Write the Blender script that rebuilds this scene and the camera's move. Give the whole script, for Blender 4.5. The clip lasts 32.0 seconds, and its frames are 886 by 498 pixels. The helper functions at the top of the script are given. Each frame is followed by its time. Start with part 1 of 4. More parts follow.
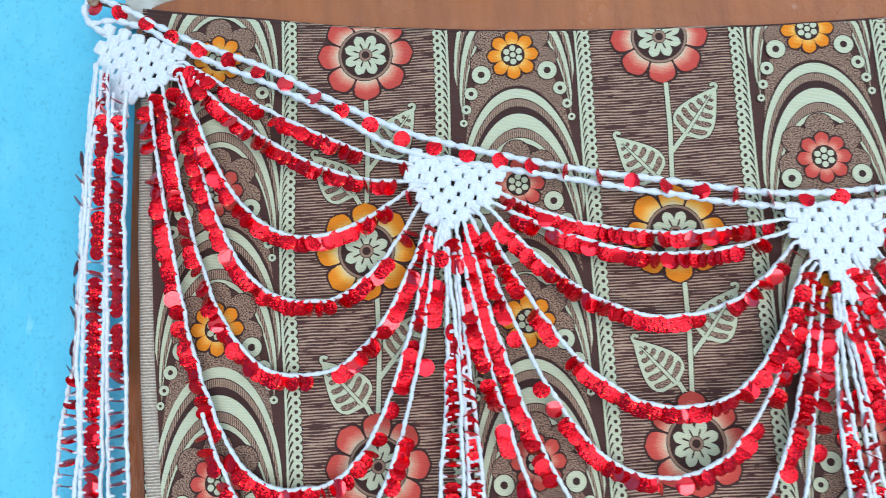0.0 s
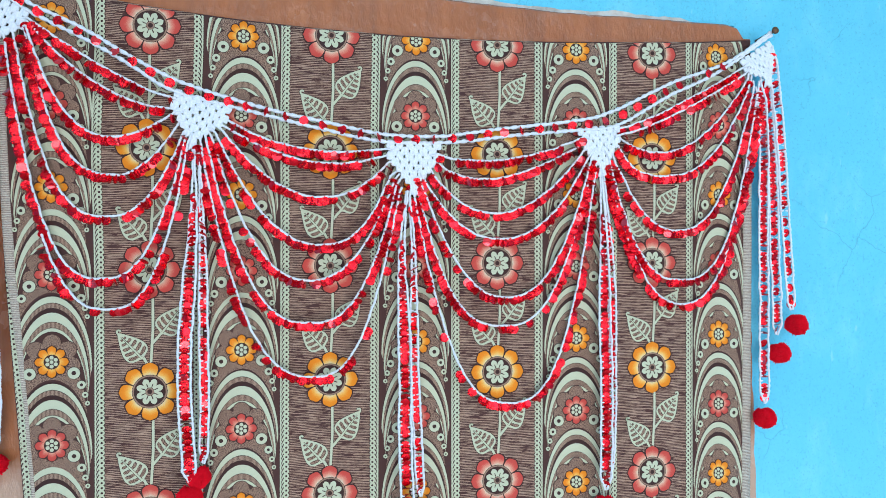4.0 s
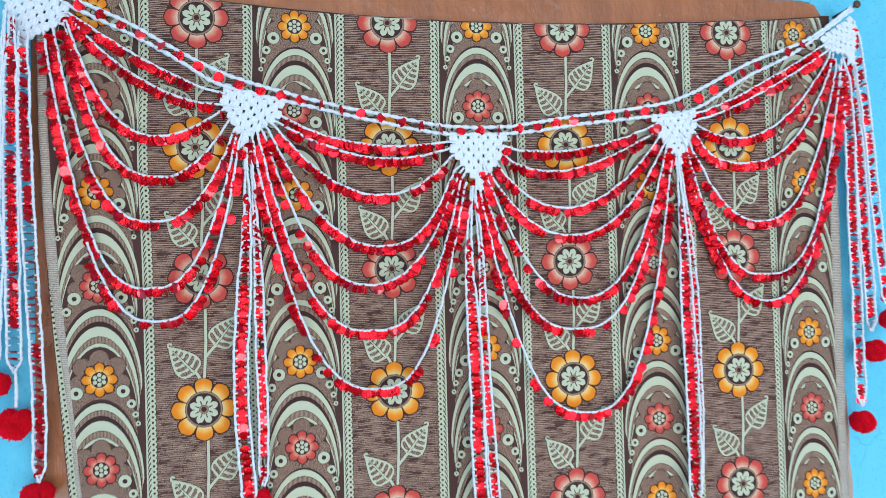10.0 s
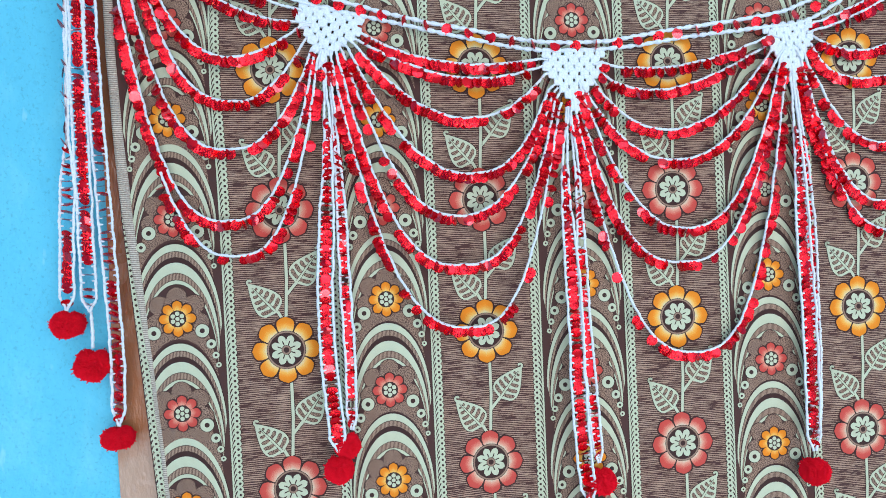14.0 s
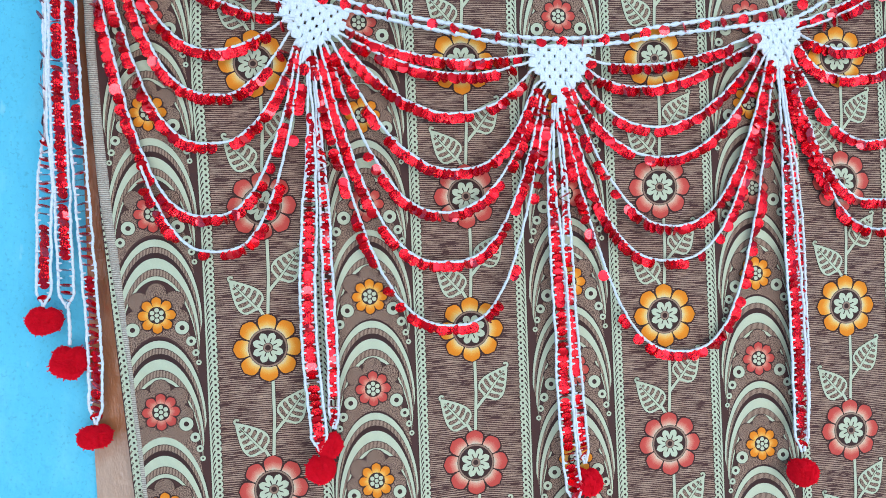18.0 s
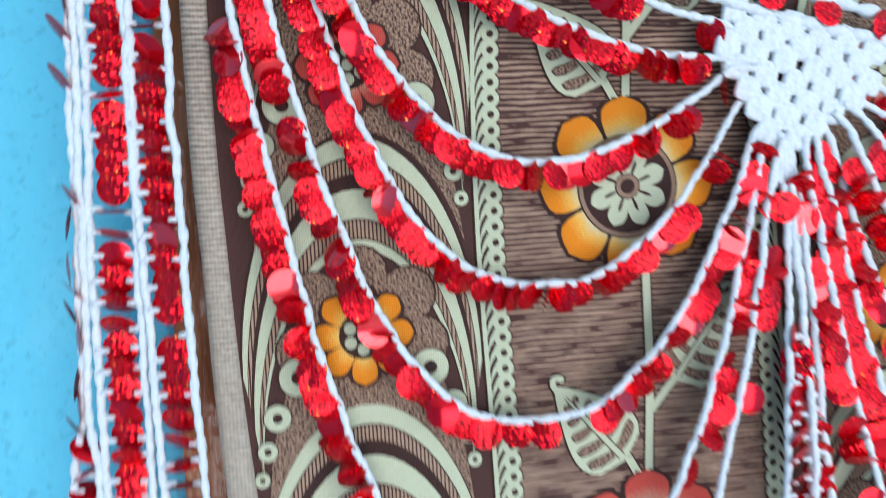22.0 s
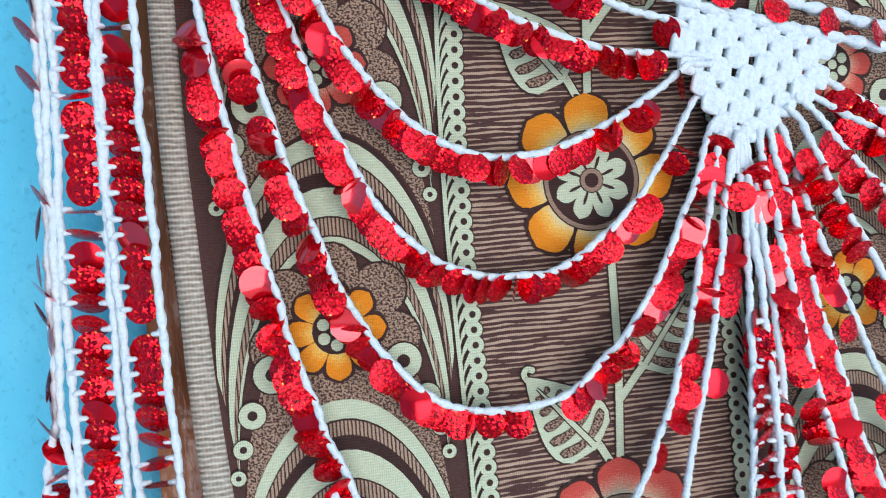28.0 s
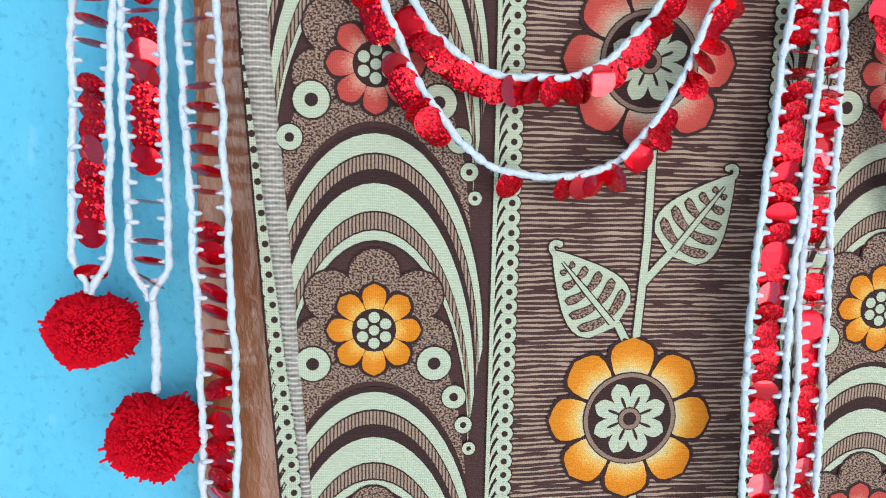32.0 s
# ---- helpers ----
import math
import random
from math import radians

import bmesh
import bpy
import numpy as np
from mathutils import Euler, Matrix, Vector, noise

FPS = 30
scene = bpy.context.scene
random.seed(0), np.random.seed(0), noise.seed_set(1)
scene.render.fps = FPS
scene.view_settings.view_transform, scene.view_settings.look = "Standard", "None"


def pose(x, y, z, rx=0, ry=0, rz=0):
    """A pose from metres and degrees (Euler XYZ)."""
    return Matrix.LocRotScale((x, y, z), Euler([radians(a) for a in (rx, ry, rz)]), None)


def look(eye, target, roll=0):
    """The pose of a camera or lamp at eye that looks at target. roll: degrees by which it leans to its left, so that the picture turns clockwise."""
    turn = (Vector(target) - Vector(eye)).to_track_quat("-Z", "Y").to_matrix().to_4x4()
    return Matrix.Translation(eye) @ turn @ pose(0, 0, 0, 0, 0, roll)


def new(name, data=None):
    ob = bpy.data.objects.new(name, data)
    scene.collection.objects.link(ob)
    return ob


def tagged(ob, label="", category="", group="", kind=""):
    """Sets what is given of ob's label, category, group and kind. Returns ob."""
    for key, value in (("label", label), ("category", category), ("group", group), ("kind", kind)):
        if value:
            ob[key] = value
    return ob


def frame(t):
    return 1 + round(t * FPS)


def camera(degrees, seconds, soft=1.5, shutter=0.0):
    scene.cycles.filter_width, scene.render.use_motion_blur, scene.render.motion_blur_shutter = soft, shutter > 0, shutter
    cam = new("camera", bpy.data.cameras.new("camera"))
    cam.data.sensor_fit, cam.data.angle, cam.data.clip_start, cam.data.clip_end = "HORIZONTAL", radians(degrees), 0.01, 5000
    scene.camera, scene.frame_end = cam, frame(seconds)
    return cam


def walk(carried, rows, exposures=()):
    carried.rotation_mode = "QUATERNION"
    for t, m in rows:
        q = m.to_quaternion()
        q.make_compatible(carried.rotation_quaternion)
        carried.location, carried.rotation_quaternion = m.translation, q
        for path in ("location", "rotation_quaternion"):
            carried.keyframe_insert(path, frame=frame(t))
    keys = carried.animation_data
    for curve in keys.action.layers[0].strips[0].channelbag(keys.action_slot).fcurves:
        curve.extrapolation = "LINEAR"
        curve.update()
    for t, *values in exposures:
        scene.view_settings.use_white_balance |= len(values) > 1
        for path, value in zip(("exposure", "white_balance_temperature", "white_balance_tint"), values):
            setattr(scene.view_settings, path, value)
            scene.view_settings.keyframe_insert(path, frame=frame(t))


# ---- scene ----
cam = camera(66.0, 32.0, soft=0.95, shutter=0.5)
# seconds, place in metres, turn in degrees
ROWS = [
    (0, 0.0684, -0.5358, 1.7424, 99.25, 3.08, 1.91),
    (0.5, 0.0905, -0.5528, 1.7471, 97.21, 2.61, 0.99),
    (1, 0.1082, -0.5998, 1.7446, 94.15, 2.10, -2.59),
    (1.5, 0.1509, -0.7402, 1.7350, 91.63, 0.37, -4.88),
    (2, 0.1961, -0.8478, 1.7027, 90.30, -0.67, -7.27),
    (2.5, 0.2034, -0.9133, 1.6902, 89.45, -0.53, -9.17),
    (3, 0.2278, -0.9618, 1.6952, 89.80, 0.04, -9.55),
    (3.5, 0.2386, -0.9853, 1.6967, 89.80, 0.16, -9.81),
    (5.5, 0.2089, -0.9718, 1.6689, 89.26, 0.32, -8.18),
    (6, 0.2051, -0.9790, 1.6301, 88.53, 1.17, -7.38),
    (6.5, 0.2126, -1.0169, 1.6228, 89.15, 1.61, -8.08),
    (7, 0.2155, -1.0405, 1.6325, 90.57, 1.61, -8.71),
    (7.5, 0.2232, -1.0391, 1.6318, 91.03, 1.59, -8.63),
    (8, 0.2218, -1.0300, 1.6281, 91.31, 1.60, -8.71),
    (8.5, 0.2171, -1.0217, 1.6307, 91.23, 1.61, -8.94),
    (9, 0.2205, -1.0065, 1.6485, 90.54, 1.40, -8.94),
    (9.5, 0.2045, -0.9666, 1.6664, 90.45, 1.51, -8.82),
    (10, 0.1706, -0.9026, 1.6764, 91.07, 1.72, -8.69),
    (10.5, 0.1759, -0.8488, 1.6827, 91.92, 3.07, -8.58),
    (11, 0.1454, -0.8402, 1.6585, 91.94, 3.99, -8.20),
    (11.5, 0.1178, -0.8300, 1.6286, 91.45, 3.93, -7.84),
    (12, 0.1022, -0.8208, 1.6126, 90.71, 3.47, -7.19),
    (12.5, 0.0965, -0.8201, 1.6149, 90.01, 3.04, -6.69),
    (13, 0.0944, -0.8212, 1.6196, 89.62, 2.74, -6.45),
    (13.5, 0.1019, -0.8201, 1.6172, 89.47, 2.72, -6.26),
    (14, 0.1000, -0.8258, 1.6228, 89.12, 2.62, -6.26),
    (14.5, 0.1007, -0.8260, 1.6224, 89.31, 2.53, -6.45),
    (16.5, 0.1051, -0.8273, 1.6158, 89.56, 2.47, -6.76),
    (17, 0.1074, -0.8249, 1.6107, 89.73, 2.42, -6.69),
    (17.5, 0.1041, -0.8239, 1.6069, 89.86, 2.48, -6.82),
    (18, 0.1114, -0.8174, 1.6101, 89.69, 2.39, -6.78),
    (18.5, 0.1055, -0.8176, 1.6150, 89.50, 3.23, -6.16),
    (19, 0.0969, -0.7925, 1.6454, 92.18, 2.47, -6.00),
    (19.5, 0.0893, -0.6835, 1.6940, 95.40, 1.27, -4.86),
    (20, 0.0906, -0.5772, 1.7136, 98.21, 0.57, -3.76),
    (20.5, 0.0671, -0.5300, 1.7285, 98.80, -0.03, -1.52),
    (21, 0.0076, -0.4393, 1.7307, 98.13, 0.78, 0.03),
    (21.5, -0.0669, -0.3611, 1.7608, 94.87, 1.86, -2.47),
    (22, -0.1252, -0.2870, 1.8201, 87.80, 3.19, -7.30),
    (22.5, -0.1304, -0.2630, 1.8486, 90.58, 5.13, -7.32),
    (23, -0.1309, -0.2608, 1.8493, 94.77, 5.82, -9.04),
    (23.5, -0.1309, -0.2804, 1.8458, 97.91, 6.19, -7.80),
    (24, -0.1358, -0.3096, 1.8409, 99.98, 7.04, -7.78),
    (24.5, -0.1253, -0.3183, 1.8358, 103.01, 9.39, -7.31),
    (25, -0.1243, -0.3231, 1.8393, 103.93, 10.97, -6.89),
    (25.5, -0.1305, -0.3112, 1.8395, 101.87, 10.73, -7.92),
    (26, -0.1376, -0.2937, 1.8235, 99.61, 9.03, -7.24),
    (26.5, -0.1393, -0.2852, 1.8108, 96.67, 7.25, -6.94),
    (28.5, -0.1177, -0.3040, 1.8123, 87.33, 3.93, -9.42),
    (29, -0.1130, -0.3307, 1.7715, 86.55, 2.16, -6.59),
    (29.5, -0.1077, -0.3455, 1.7445, 85.75, 0.64, -5.49),
    (30, -0.1139, -0.3345, 1.7077, 84.78, -0.58, -5.18),
    (30.5, -0.1209, -0.3288, 1.6859, 82.92, -1.27, -4.81),
    (31, -0.1242, -0.3179, 1.6504, 83.03, -1.04, -3.97),
    (31.5, -0.1252, -0.3032, 1.6326, 81.87, -1.19, -4.39),
    (32, -0.1199, -0.3038, 1.6200, 82.51, -1.14, -4.75),
]
# the clip's camera meters and balances a little as it moves: seconds, stops, kelvin, tint
STOPS = [(0, 0.05, 6400, 10), (1, 0.08, 6350, 10), (2, 0.12, 6250, 10), (3, -0.08, 6350, 10), (6, -0.08, 6200, 10), (9, -0.12, 6300, 10), (12, -0.02, 6250, 10), (18, -0.02, 6150, 10),
         (20, -0.02, 6350, 10), (22, 0.07, 6500, 10), (23, 0.08, 6550, 10), (25, 0.0, 6500, 10), (29, 0.05, 6550, 10), (32, 0.03, 6650, 10)]
walk(cam, [(t, pose(x, y, z, rx, ry, rz)) for t, x, y, z, rx, ry, rz in ROWS], STOPS)

# ---- world and light ----
world = bpy.data.worlds.new("sky")
scene.world = world
world.use_nodes = True
wn = world.node_tree
sky = wn.nodes.new("ShaderNodeTexSky")
sky.sky_type, sky.sun_disc = "NISHITA", False
sky.sun_elevation, sky.sun_rotation = radians(48), radians(200)
wn.links.new(sky.outputs[0], wn.nodes["Background"].inputs[0])
wn.nodes["Background"].inputs[1].default_value = 0.12

# daylight through the wide veranda opening behind the camera
def window_light(name, x, z, w, h, watts, colour):
    data = bpy.data.lights.new(name, "AREA")
    data.shape, data.size, data.size_y, data.energy, data.color = "RECTANGLE", w, h, watts, colour
    ob = new(name, data)
    ob.matrix_world = look((x, ROOM_Y0 + 0.06, z), (x, 0, z - 0.25))
    return ob

ROOM_X0, ROOM_X1, ROOM_Y0, ROOM_H = -1.6, 2.3, -2.4, 2.75
OPENING = (-0.95, 2.20, 0.0, 2.60)
window_light("veranda_daylight", 0.64, 1.30, 3.0, 2.5, 83, (0.975, 0.963, 1.0))

# ---- materials ----
def material(name, colour, rough=0.7, metal=0.0, spec=0.5):
    m = bpy.data.materials.new(name)
    m.use_nodes = True
    b = m.node_tree.nodes["Principled BSDF"]
    b.inputs["Base Color"].default_value = (*colour, 1)
    b.inputs["Roughness"].default_value = rough
    b.inputs["Metallic"].default_value = metal
    b.inputs["Specular IOR Level"].default_value = spec
    return m


class Nodes:
    """A short hand for building node trees."""

    def __init__(self, m):
        self.t, self.b = m.node_tree, m.node_tree.nodes["Principled BSDF"]

    def put(self, value, socket):
        if isinstance(value, bpy.types.NodeSocket):
            self.t.links.new(value, socket)
        else:
            socket.default_value = value

    def place(self):
        return self.t.nodes.new("ShaderNodeTexCoord").outputs["Object"]

    def xyz(self, v):
        n = self.t.nodes.new("ShaderNodeSeparateXYZ")
        self.put(v, n.inputs[0])
        return n.outputs

    def math(self, op, a, b=0.0, clamp=False):
        n = self.t.nodes.new("ShaderNodeMath")
        n.operation, n.use_clamp = op, clamp
        self.put(a, n.inputs[0])
        self.put(b, n.inputs[1])
        return n.outputs[0]

    def scaled(self, v, sx, sy, sz):
        n = self.t.nodes.new("ShaderNodeMapping")
        self.put(v, n.inputs["Vector"])
        n.inputs["Scale"].default_value = (sx, sy, sz)
        return n.outputs[0]

    def noise(self, v, scale, detail=3.0, rough=0.5):
        n = self.t.nodes.new("ShaderNodeTexNoise")
        self.put(v, n.inputs["Vector"])
        n.inputs["Scale"].default_value, n.inputs["Detail"].default_value, n.inputs["Roughness"].default_value = scale, detail, rough
        return n.outputs["Fac"]

    def cells(self, v, scale, out="Color"):
        n = self.t.nodes.new("ShaderNodeTexVoronoi")
        self.put(v, n.inputs["Vector"])
        n.inputs["Scale"].default_value = scale
        return n.outputs[out]

    def ramp(self, fac, stops):
        n = self.t.nodes.new("ShaderNodeValToRGB")
        self.put(fac, n.inputs[0])
        e = n.color_ramp.elements
        while len(e) < len(stops):
            e.new(0.5)
        for el, (p, c) in zip(e, stops):
            el.position, el.color = p, (*c, 1) if len(c) == 3 else c
        return n.outputs[0]

    def mix(self, fac, a, b, blend="MIX"):
        n = self.t.nodes.new("ShaderNodeMix")
        n.data_type, n.blend_type = "RGBA", blend
        self.put(fac, n.inputs[0])
        self.put((*a, 1) if isinstance(a, tuple) else a, n.inputs[6])
        self.put((*b, 1) if isinstance(b, tuple) else b, n.inputs[7])
        return n.outputs[2]

    def bump(self, height, strength, distance):
        n = self.t.nodes.new("ShaderNodeBump")
        n.inputs["Strength"].default_value, n.inputs["Distance"].default_value = strength, distance
        self.put(height, n.inputs["Height"])
        self.t.links.new(n.outputs[0], self.b.inputs["Normal"])
        return n

    def colour(self, value):
        self.put(value, self.b.inputs["Base Color"])

    def rough(self, value):
        self.put(value, self.b.inputs["Roughness"])


BROWN, TAN, MINT = (0.058, 0.025, 0.023), (0.34, 0.225, 0.165), (0.60, 0.665, 0.49)
PITCH, COL0 = 0.2435, -0.0027


def weave(n, v, strength=0.6):
    """Fine crosswise ribs of the furnishing cloth, with threads across them."""
    x, y, z = n.xyz(v)
    rib = n.math("SINE", n.math("ADD", n.math("MULTIPLY", z, 5200.0), n.math("MULTIPLY", n.noise(v, 40, 2), 6.0)))
    thread = n.math("SINE", n.math("MULTIPLY", x, 7000.0))
    n.bump(n.math("ADD", rib, n.math("MULTIPLY", thread, 0.5)), strength, 0.0003)
    return rib


def print_ink(name, colour, vary=0.12):
    """A flat print colour, a little worn into the ribs of the cloth."""
    m = material(name, colour, 0.75, spec=0.3)
    n = Nodes(m)
    v = n.place()
    rib = weave(n, v)
    dark = tuple(c * (1 - 2.2 * vary) for c in colour)
    f = n.math("ADD", n.math("MULTIPLY", rib, 0.26), n.math("MULTIPLY", n.noise(n.scaled(v, 500, 1, 1500), 1.0, 2), 0.9))
    n.colour(n.mix(n.math("MULTIPLY", f, 0.9, True), dark, colour))
    return m


ink_mint = print_ink("mint_ink", MINT)
ink_tan = print_ink("tan_ink", TAN)
ink_brown = print_ink("brown_ink", BROWN, 0.2)

# cloth ground: hatched flower columns, plain dark arch columns
cloth_mat = material("printed_cloth", BROWN, 0.78, spec=0.3)
n = Nodes(cloth_mat)
v = n.place()
rib = weave(n, v)
x, y, z = n.xyz(v)
column = n.math("FRACT", n.math("DIVIDE", n.math("ADD", x, PITCH * 40.25 - COL0), PITCH))
flower_column = n.math("LESS_THAN", column, 0.5)
streak = n.noise(n.scaled(v, 48, 1, 520), 1.0, 3, 0.6)
drift = n.noise(n.scaled(v, 26, 1, 75), 1.0, 3)
wave = n.math("SINE", n.math("ADD", n.math("MULTIPLY", z, 2650.0), n.math("MULTIPLY", drift, 9.0)))
line = n.math("ADD", n.math("MULTIPLY", wave, 0.8), n.math("ADD", n.math("MULTIPLY", n.math("SUBTRACT", streak, 0.5), 4.0), n.math("MULTIPLY", n.math("SUBTRACT", n.noise(n.scaled(v, 45, 1, 110), 1.0, 2), 0.5), 2.2)))
line = n.ramp(n.math("ADD", n.math("MULTIPLY", line, 0.5), 0.45), [(0.57, (0, 0, 0)), (0.62, (1, 1, 1))])
warm = n.mix(n.noise(v, 900, 2), BROWN, (0.080, 0.037, 0.033))
hatched = n.mix(line, warm, n.mix(n.noise(n.scaled(v, 60, 1, 300), 1.0, 2), (0.30, 0.195, 0.14), (0.52, 0.375, 0.28)))
n.colour(n.mix(flower_column, warm, hatched))

# stippled ground round the small flowers
speckle_mat = material("stipple_ink", TAN, 0.78, spec=0.3)
n = Nodes(speckle_mat)
v = n.place()
weave(n, v)
f = n.noise(n.scaled(v, 900, 1, 1150), 1.0, 2.0)
n.colour(n.ramp(f, [(0.45, (0.055, 0.025, 0.022)), (0.54, (0.37, 0.25, 0.18))]))

# tan bands with fine upright strokes
stroke_mat = material("stroke_ink", TAN, 0.78, spec=0.3)
n = Nodes(stroke_mat)
v = n.place()
weave(n, v)
x, y, z = n.xyz(v)
f = n.math("SINE", n.math("ADD", n.math("MULTIPLY", x, 3900.0), n.math("MULTIPLY", n.noise(v, 300, 2), 2.0)))
n.colour(n.ramp(n.math("ADD", n.math("MULTIPLY", f, 0.5), 0.5), [(0.2, BROWN), (0.45, (0.38, 0.27, 0.195))]))


def petal_ink(name, edge, middle):
    m = material(name, edge, 0.75, spec=0.3)
    n = Nodes(m)
    v = n.place()
    rib = weave(n, v)
    a = n.t.nodes.new("ShaderNodeAttribute")
    a.attribute_name = "fade"
    f = n.math("ADD", a.outputs["Fac"], n.math("MULTIPLY", n.math("SUBTRACT", n.noise(n.scaled(v, 900, 1, 1500), 1.0, 2), 0.5), 0.55))
    c = n.ramp(f, [(0.12, MINT), (0.42, middle), (0.68, edge), (1.0, tuple(k * 0.88 for k in edge))])
    n.colour(c)
    return m


ink_orange = petal_ink("orange_petal_ink", (0.76, 0.245, 0.012), (0.80, 0.45, 0.09))
ink_red = petal_ink("red_petal_ink", (0.55, 0.075, 0.058), (0.66, 0.27, 0.19))

hem_mat = material("hem_cloth", (0.44, 0.40, 0.34), 0.6, spec=0.4)
n = Nodes(hem_mat)
v = n.place()
x, y, z = n.xyz(v)
rib = n.math("SINE", n.math("ADD", n.math("MULTIPLY", z, 2700.0), n.math("MULTIPLY", n.noise(v, 120, 2), 4.0)))
thread = n.math("SINE", n.math("ADD", n.math("MULTIPLY", x, 4200.0), n.math("MULTIPLY", n.noise(v, 200, 2), 4.0)))
grid = n.math("ADD", n.math("MULTIPLY", rib, 0.33), n.math("MULTIPLY", thread, 0.06))
n.colour(n.mix(n.math("ADD", grid, n.math("MULTIPLY", n.noise(n.scaled(v, 420, 60, 1100), 1.0, 3), 1.1), True),
               (0.17, 0.135, 0.11), (0.70, 0.66, 0.57)))
n.bump(rib, 0.8, 0.0008)

wall_mat = material("blue_limewash", (0.10, 0.48, 0.72), 0.85, spec=0.25)
n = Nodes(wall_mat)
v = n.place()
blotch = n.noise(v, 2.2, 4, 0.6)
base = n.ramp(blotch, [(0.25, (0.100, 0.475, 0.67)), (0.55, (0.118, 0.525, 0.73)), (0.8, (0.16, 0.575, 0.765))])
pale = n.ramp(n.noise(n.scaled(v, 12, 1, 6), 1.0, 5, 0.7), [(0.50, (0, 0, 0)), (0.78, (1, 1, 1))])
base = n.mix(n.math("MULTIPLY", pale, 0.35), base, (0.29, 0.71, 0.81))
spots = n.ramp(n.noise(v, 85, 4, 0.7), [(0.56, (0, 0, 0)), (0.70, (1, 1, 1))])
base = n.mix(n.math("MULTIPLY", spots, 0.22), base, (0.055, 0.26, 0.40))
pits = n.ramp(n.noise(v, 260, 3, 0.6), [(0.585, (0, 0, 0)), (0.66, (1, 1, 1))])
base = n.mix(n.math("MULTIPLY", pits, 0.35), base, (0.06, 0.27, 0.40))
scuff = n.ramp(n.noise(n.scaled(v, 70, 1, 22), 1.0, 3), [(0.68, (0, 0, 0)), (0.75, (1, 1, 1))])
base = n.mix(n.math("MULTIPLY", scuff, 0.3), base, (0.40, 0.72, 0.82))
wob = n.t.nodes.new("ShaderNodeVectorMath")
wob.operation = "ADD"
n.put(v, wob.inputs[0])
warp = n.t.nodes.new("ShaderNodeTexNoise")
n.put(v, warp.inputs["Vector"])
warp.inputs["Scale"].default_value = 22
ws = n.t.nodes.new("ShaderNodeVectorMath")
ws.operation = "SCALE"
n.put(warp.outputs["Color"], ws.inputs[0])
ws.inputs["Scale"].default_value = 0.035
n.put(ws.outputs[0], wob.inputs[1])
vor = n.t.nodes.new("ShaderNodeTexVoronoi")
vor.feature = "DISTANCE_TO_EDGE"
n.put(wob.outputs[0], vor.inputs["Vector"])
vor.inputs["Scale"].default_value = 6.5
crack = n.ramp(vor.outputs["Distance"], [(0.0, (1, 1, 1)), (0.006, (0, 0, 0))])
where = n.ramp(n.noise(v, 5, 2), [(0.52, (0, 0, 0)), (0.6, (1, 1, 1))])
n.colour(n.mix(n.math("MULTIPLY", n.math("MULTIPLY", crack, where), 0.45), base, (0.05, 0.20, 0.30)))
n.bump(n.math("ADD", n.noise(v, 60, 5, 0.6), n.math("MULTIPLY", n.noise(v, 9, 3), 2.0)), 0.8, 0.005)

paint_mat = material("brown_oil_paint", (0.24, 0.085, 0.035), 0.32)
n = Nodes(paint_mat)
v = n.place()
f = n.noise(n.scaled(v, 40, 40, 5), 1.0, 4, 0.6)
c = n.ramp(f, [(0.3, (0.235, 0.078, 0.027)), (0.6, (0.32, 0.106, 0.034)), (0.85, (0.37, 0.132, 0.048))])
chip = n.ramp(n.noise(v, 38, 4, 0.65), [(0.69, (0, 0, 0)), (0.72, (1, 1, 1))])
x, y, z = n.xyz(v)
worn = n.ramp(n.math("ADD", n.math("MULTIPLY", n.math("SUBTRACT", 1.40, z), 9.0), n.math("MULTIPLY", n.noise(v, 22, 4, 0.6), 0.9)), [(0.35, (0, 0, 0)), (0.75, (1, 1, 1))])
# light on the glossy posts, put into the colour: paler below about 1.6 m
post_light = n.ramp(n.math("ADD", n.math("MULTIPLY", n.math("SUBTRACT", 1.60, z), 4.0), n.math("MULTIPLY", n.noise(v, 14, 4, 0.65), 1.1)), [(0.45, (0, 0, 0)), (0.95, (1, 1, 1))])
c = n.mix(n.math("MULTIPLY", post_light, 0.22), c, (0.40, 0.235, 0.135))
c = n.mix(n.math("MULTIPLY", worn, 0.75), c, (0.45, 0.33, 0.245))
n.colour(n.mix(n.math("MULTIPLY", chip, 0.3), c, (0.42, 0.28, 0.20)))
n.rough(n.math("ADD", n.math("MULTIPLY", n.noise(v, 16, 3), 0.22), 0.14))
n.bump(n.math("ADD", n.noise(n.scaled(v, 150, 150, 70), 1.0, 4, 0.6), n.math("MULTIPLY", n.noise(v, 14, 2), 2.5)), 0.4, 0.004)

paint_mat.node_tree.nodes["Principled BSDF"].inputs["Coat Weight"].default_value = 0.45
paint_mat.node_tree.nodes["Principled BSDF"].inputs["Coat Roughness"].default_value = 0.05

mortar_mat = material("rough_mortar", (0.42, 0.43, 0.40), 0.9)
n = Nodes(mortar_mat)
v = n.place()
n.colour(n.ramp(n.noise(v, 45, 5, 0.65), [(0.3, (0.30, 0.29, 0.26)), (0.6, (0.50, 0.52, 0.49)), (0.8, (0.42, 0.56, 0.60))]))
n.bump(n.noise(v, 90, 5, 0.65), 0.8, 0.004)

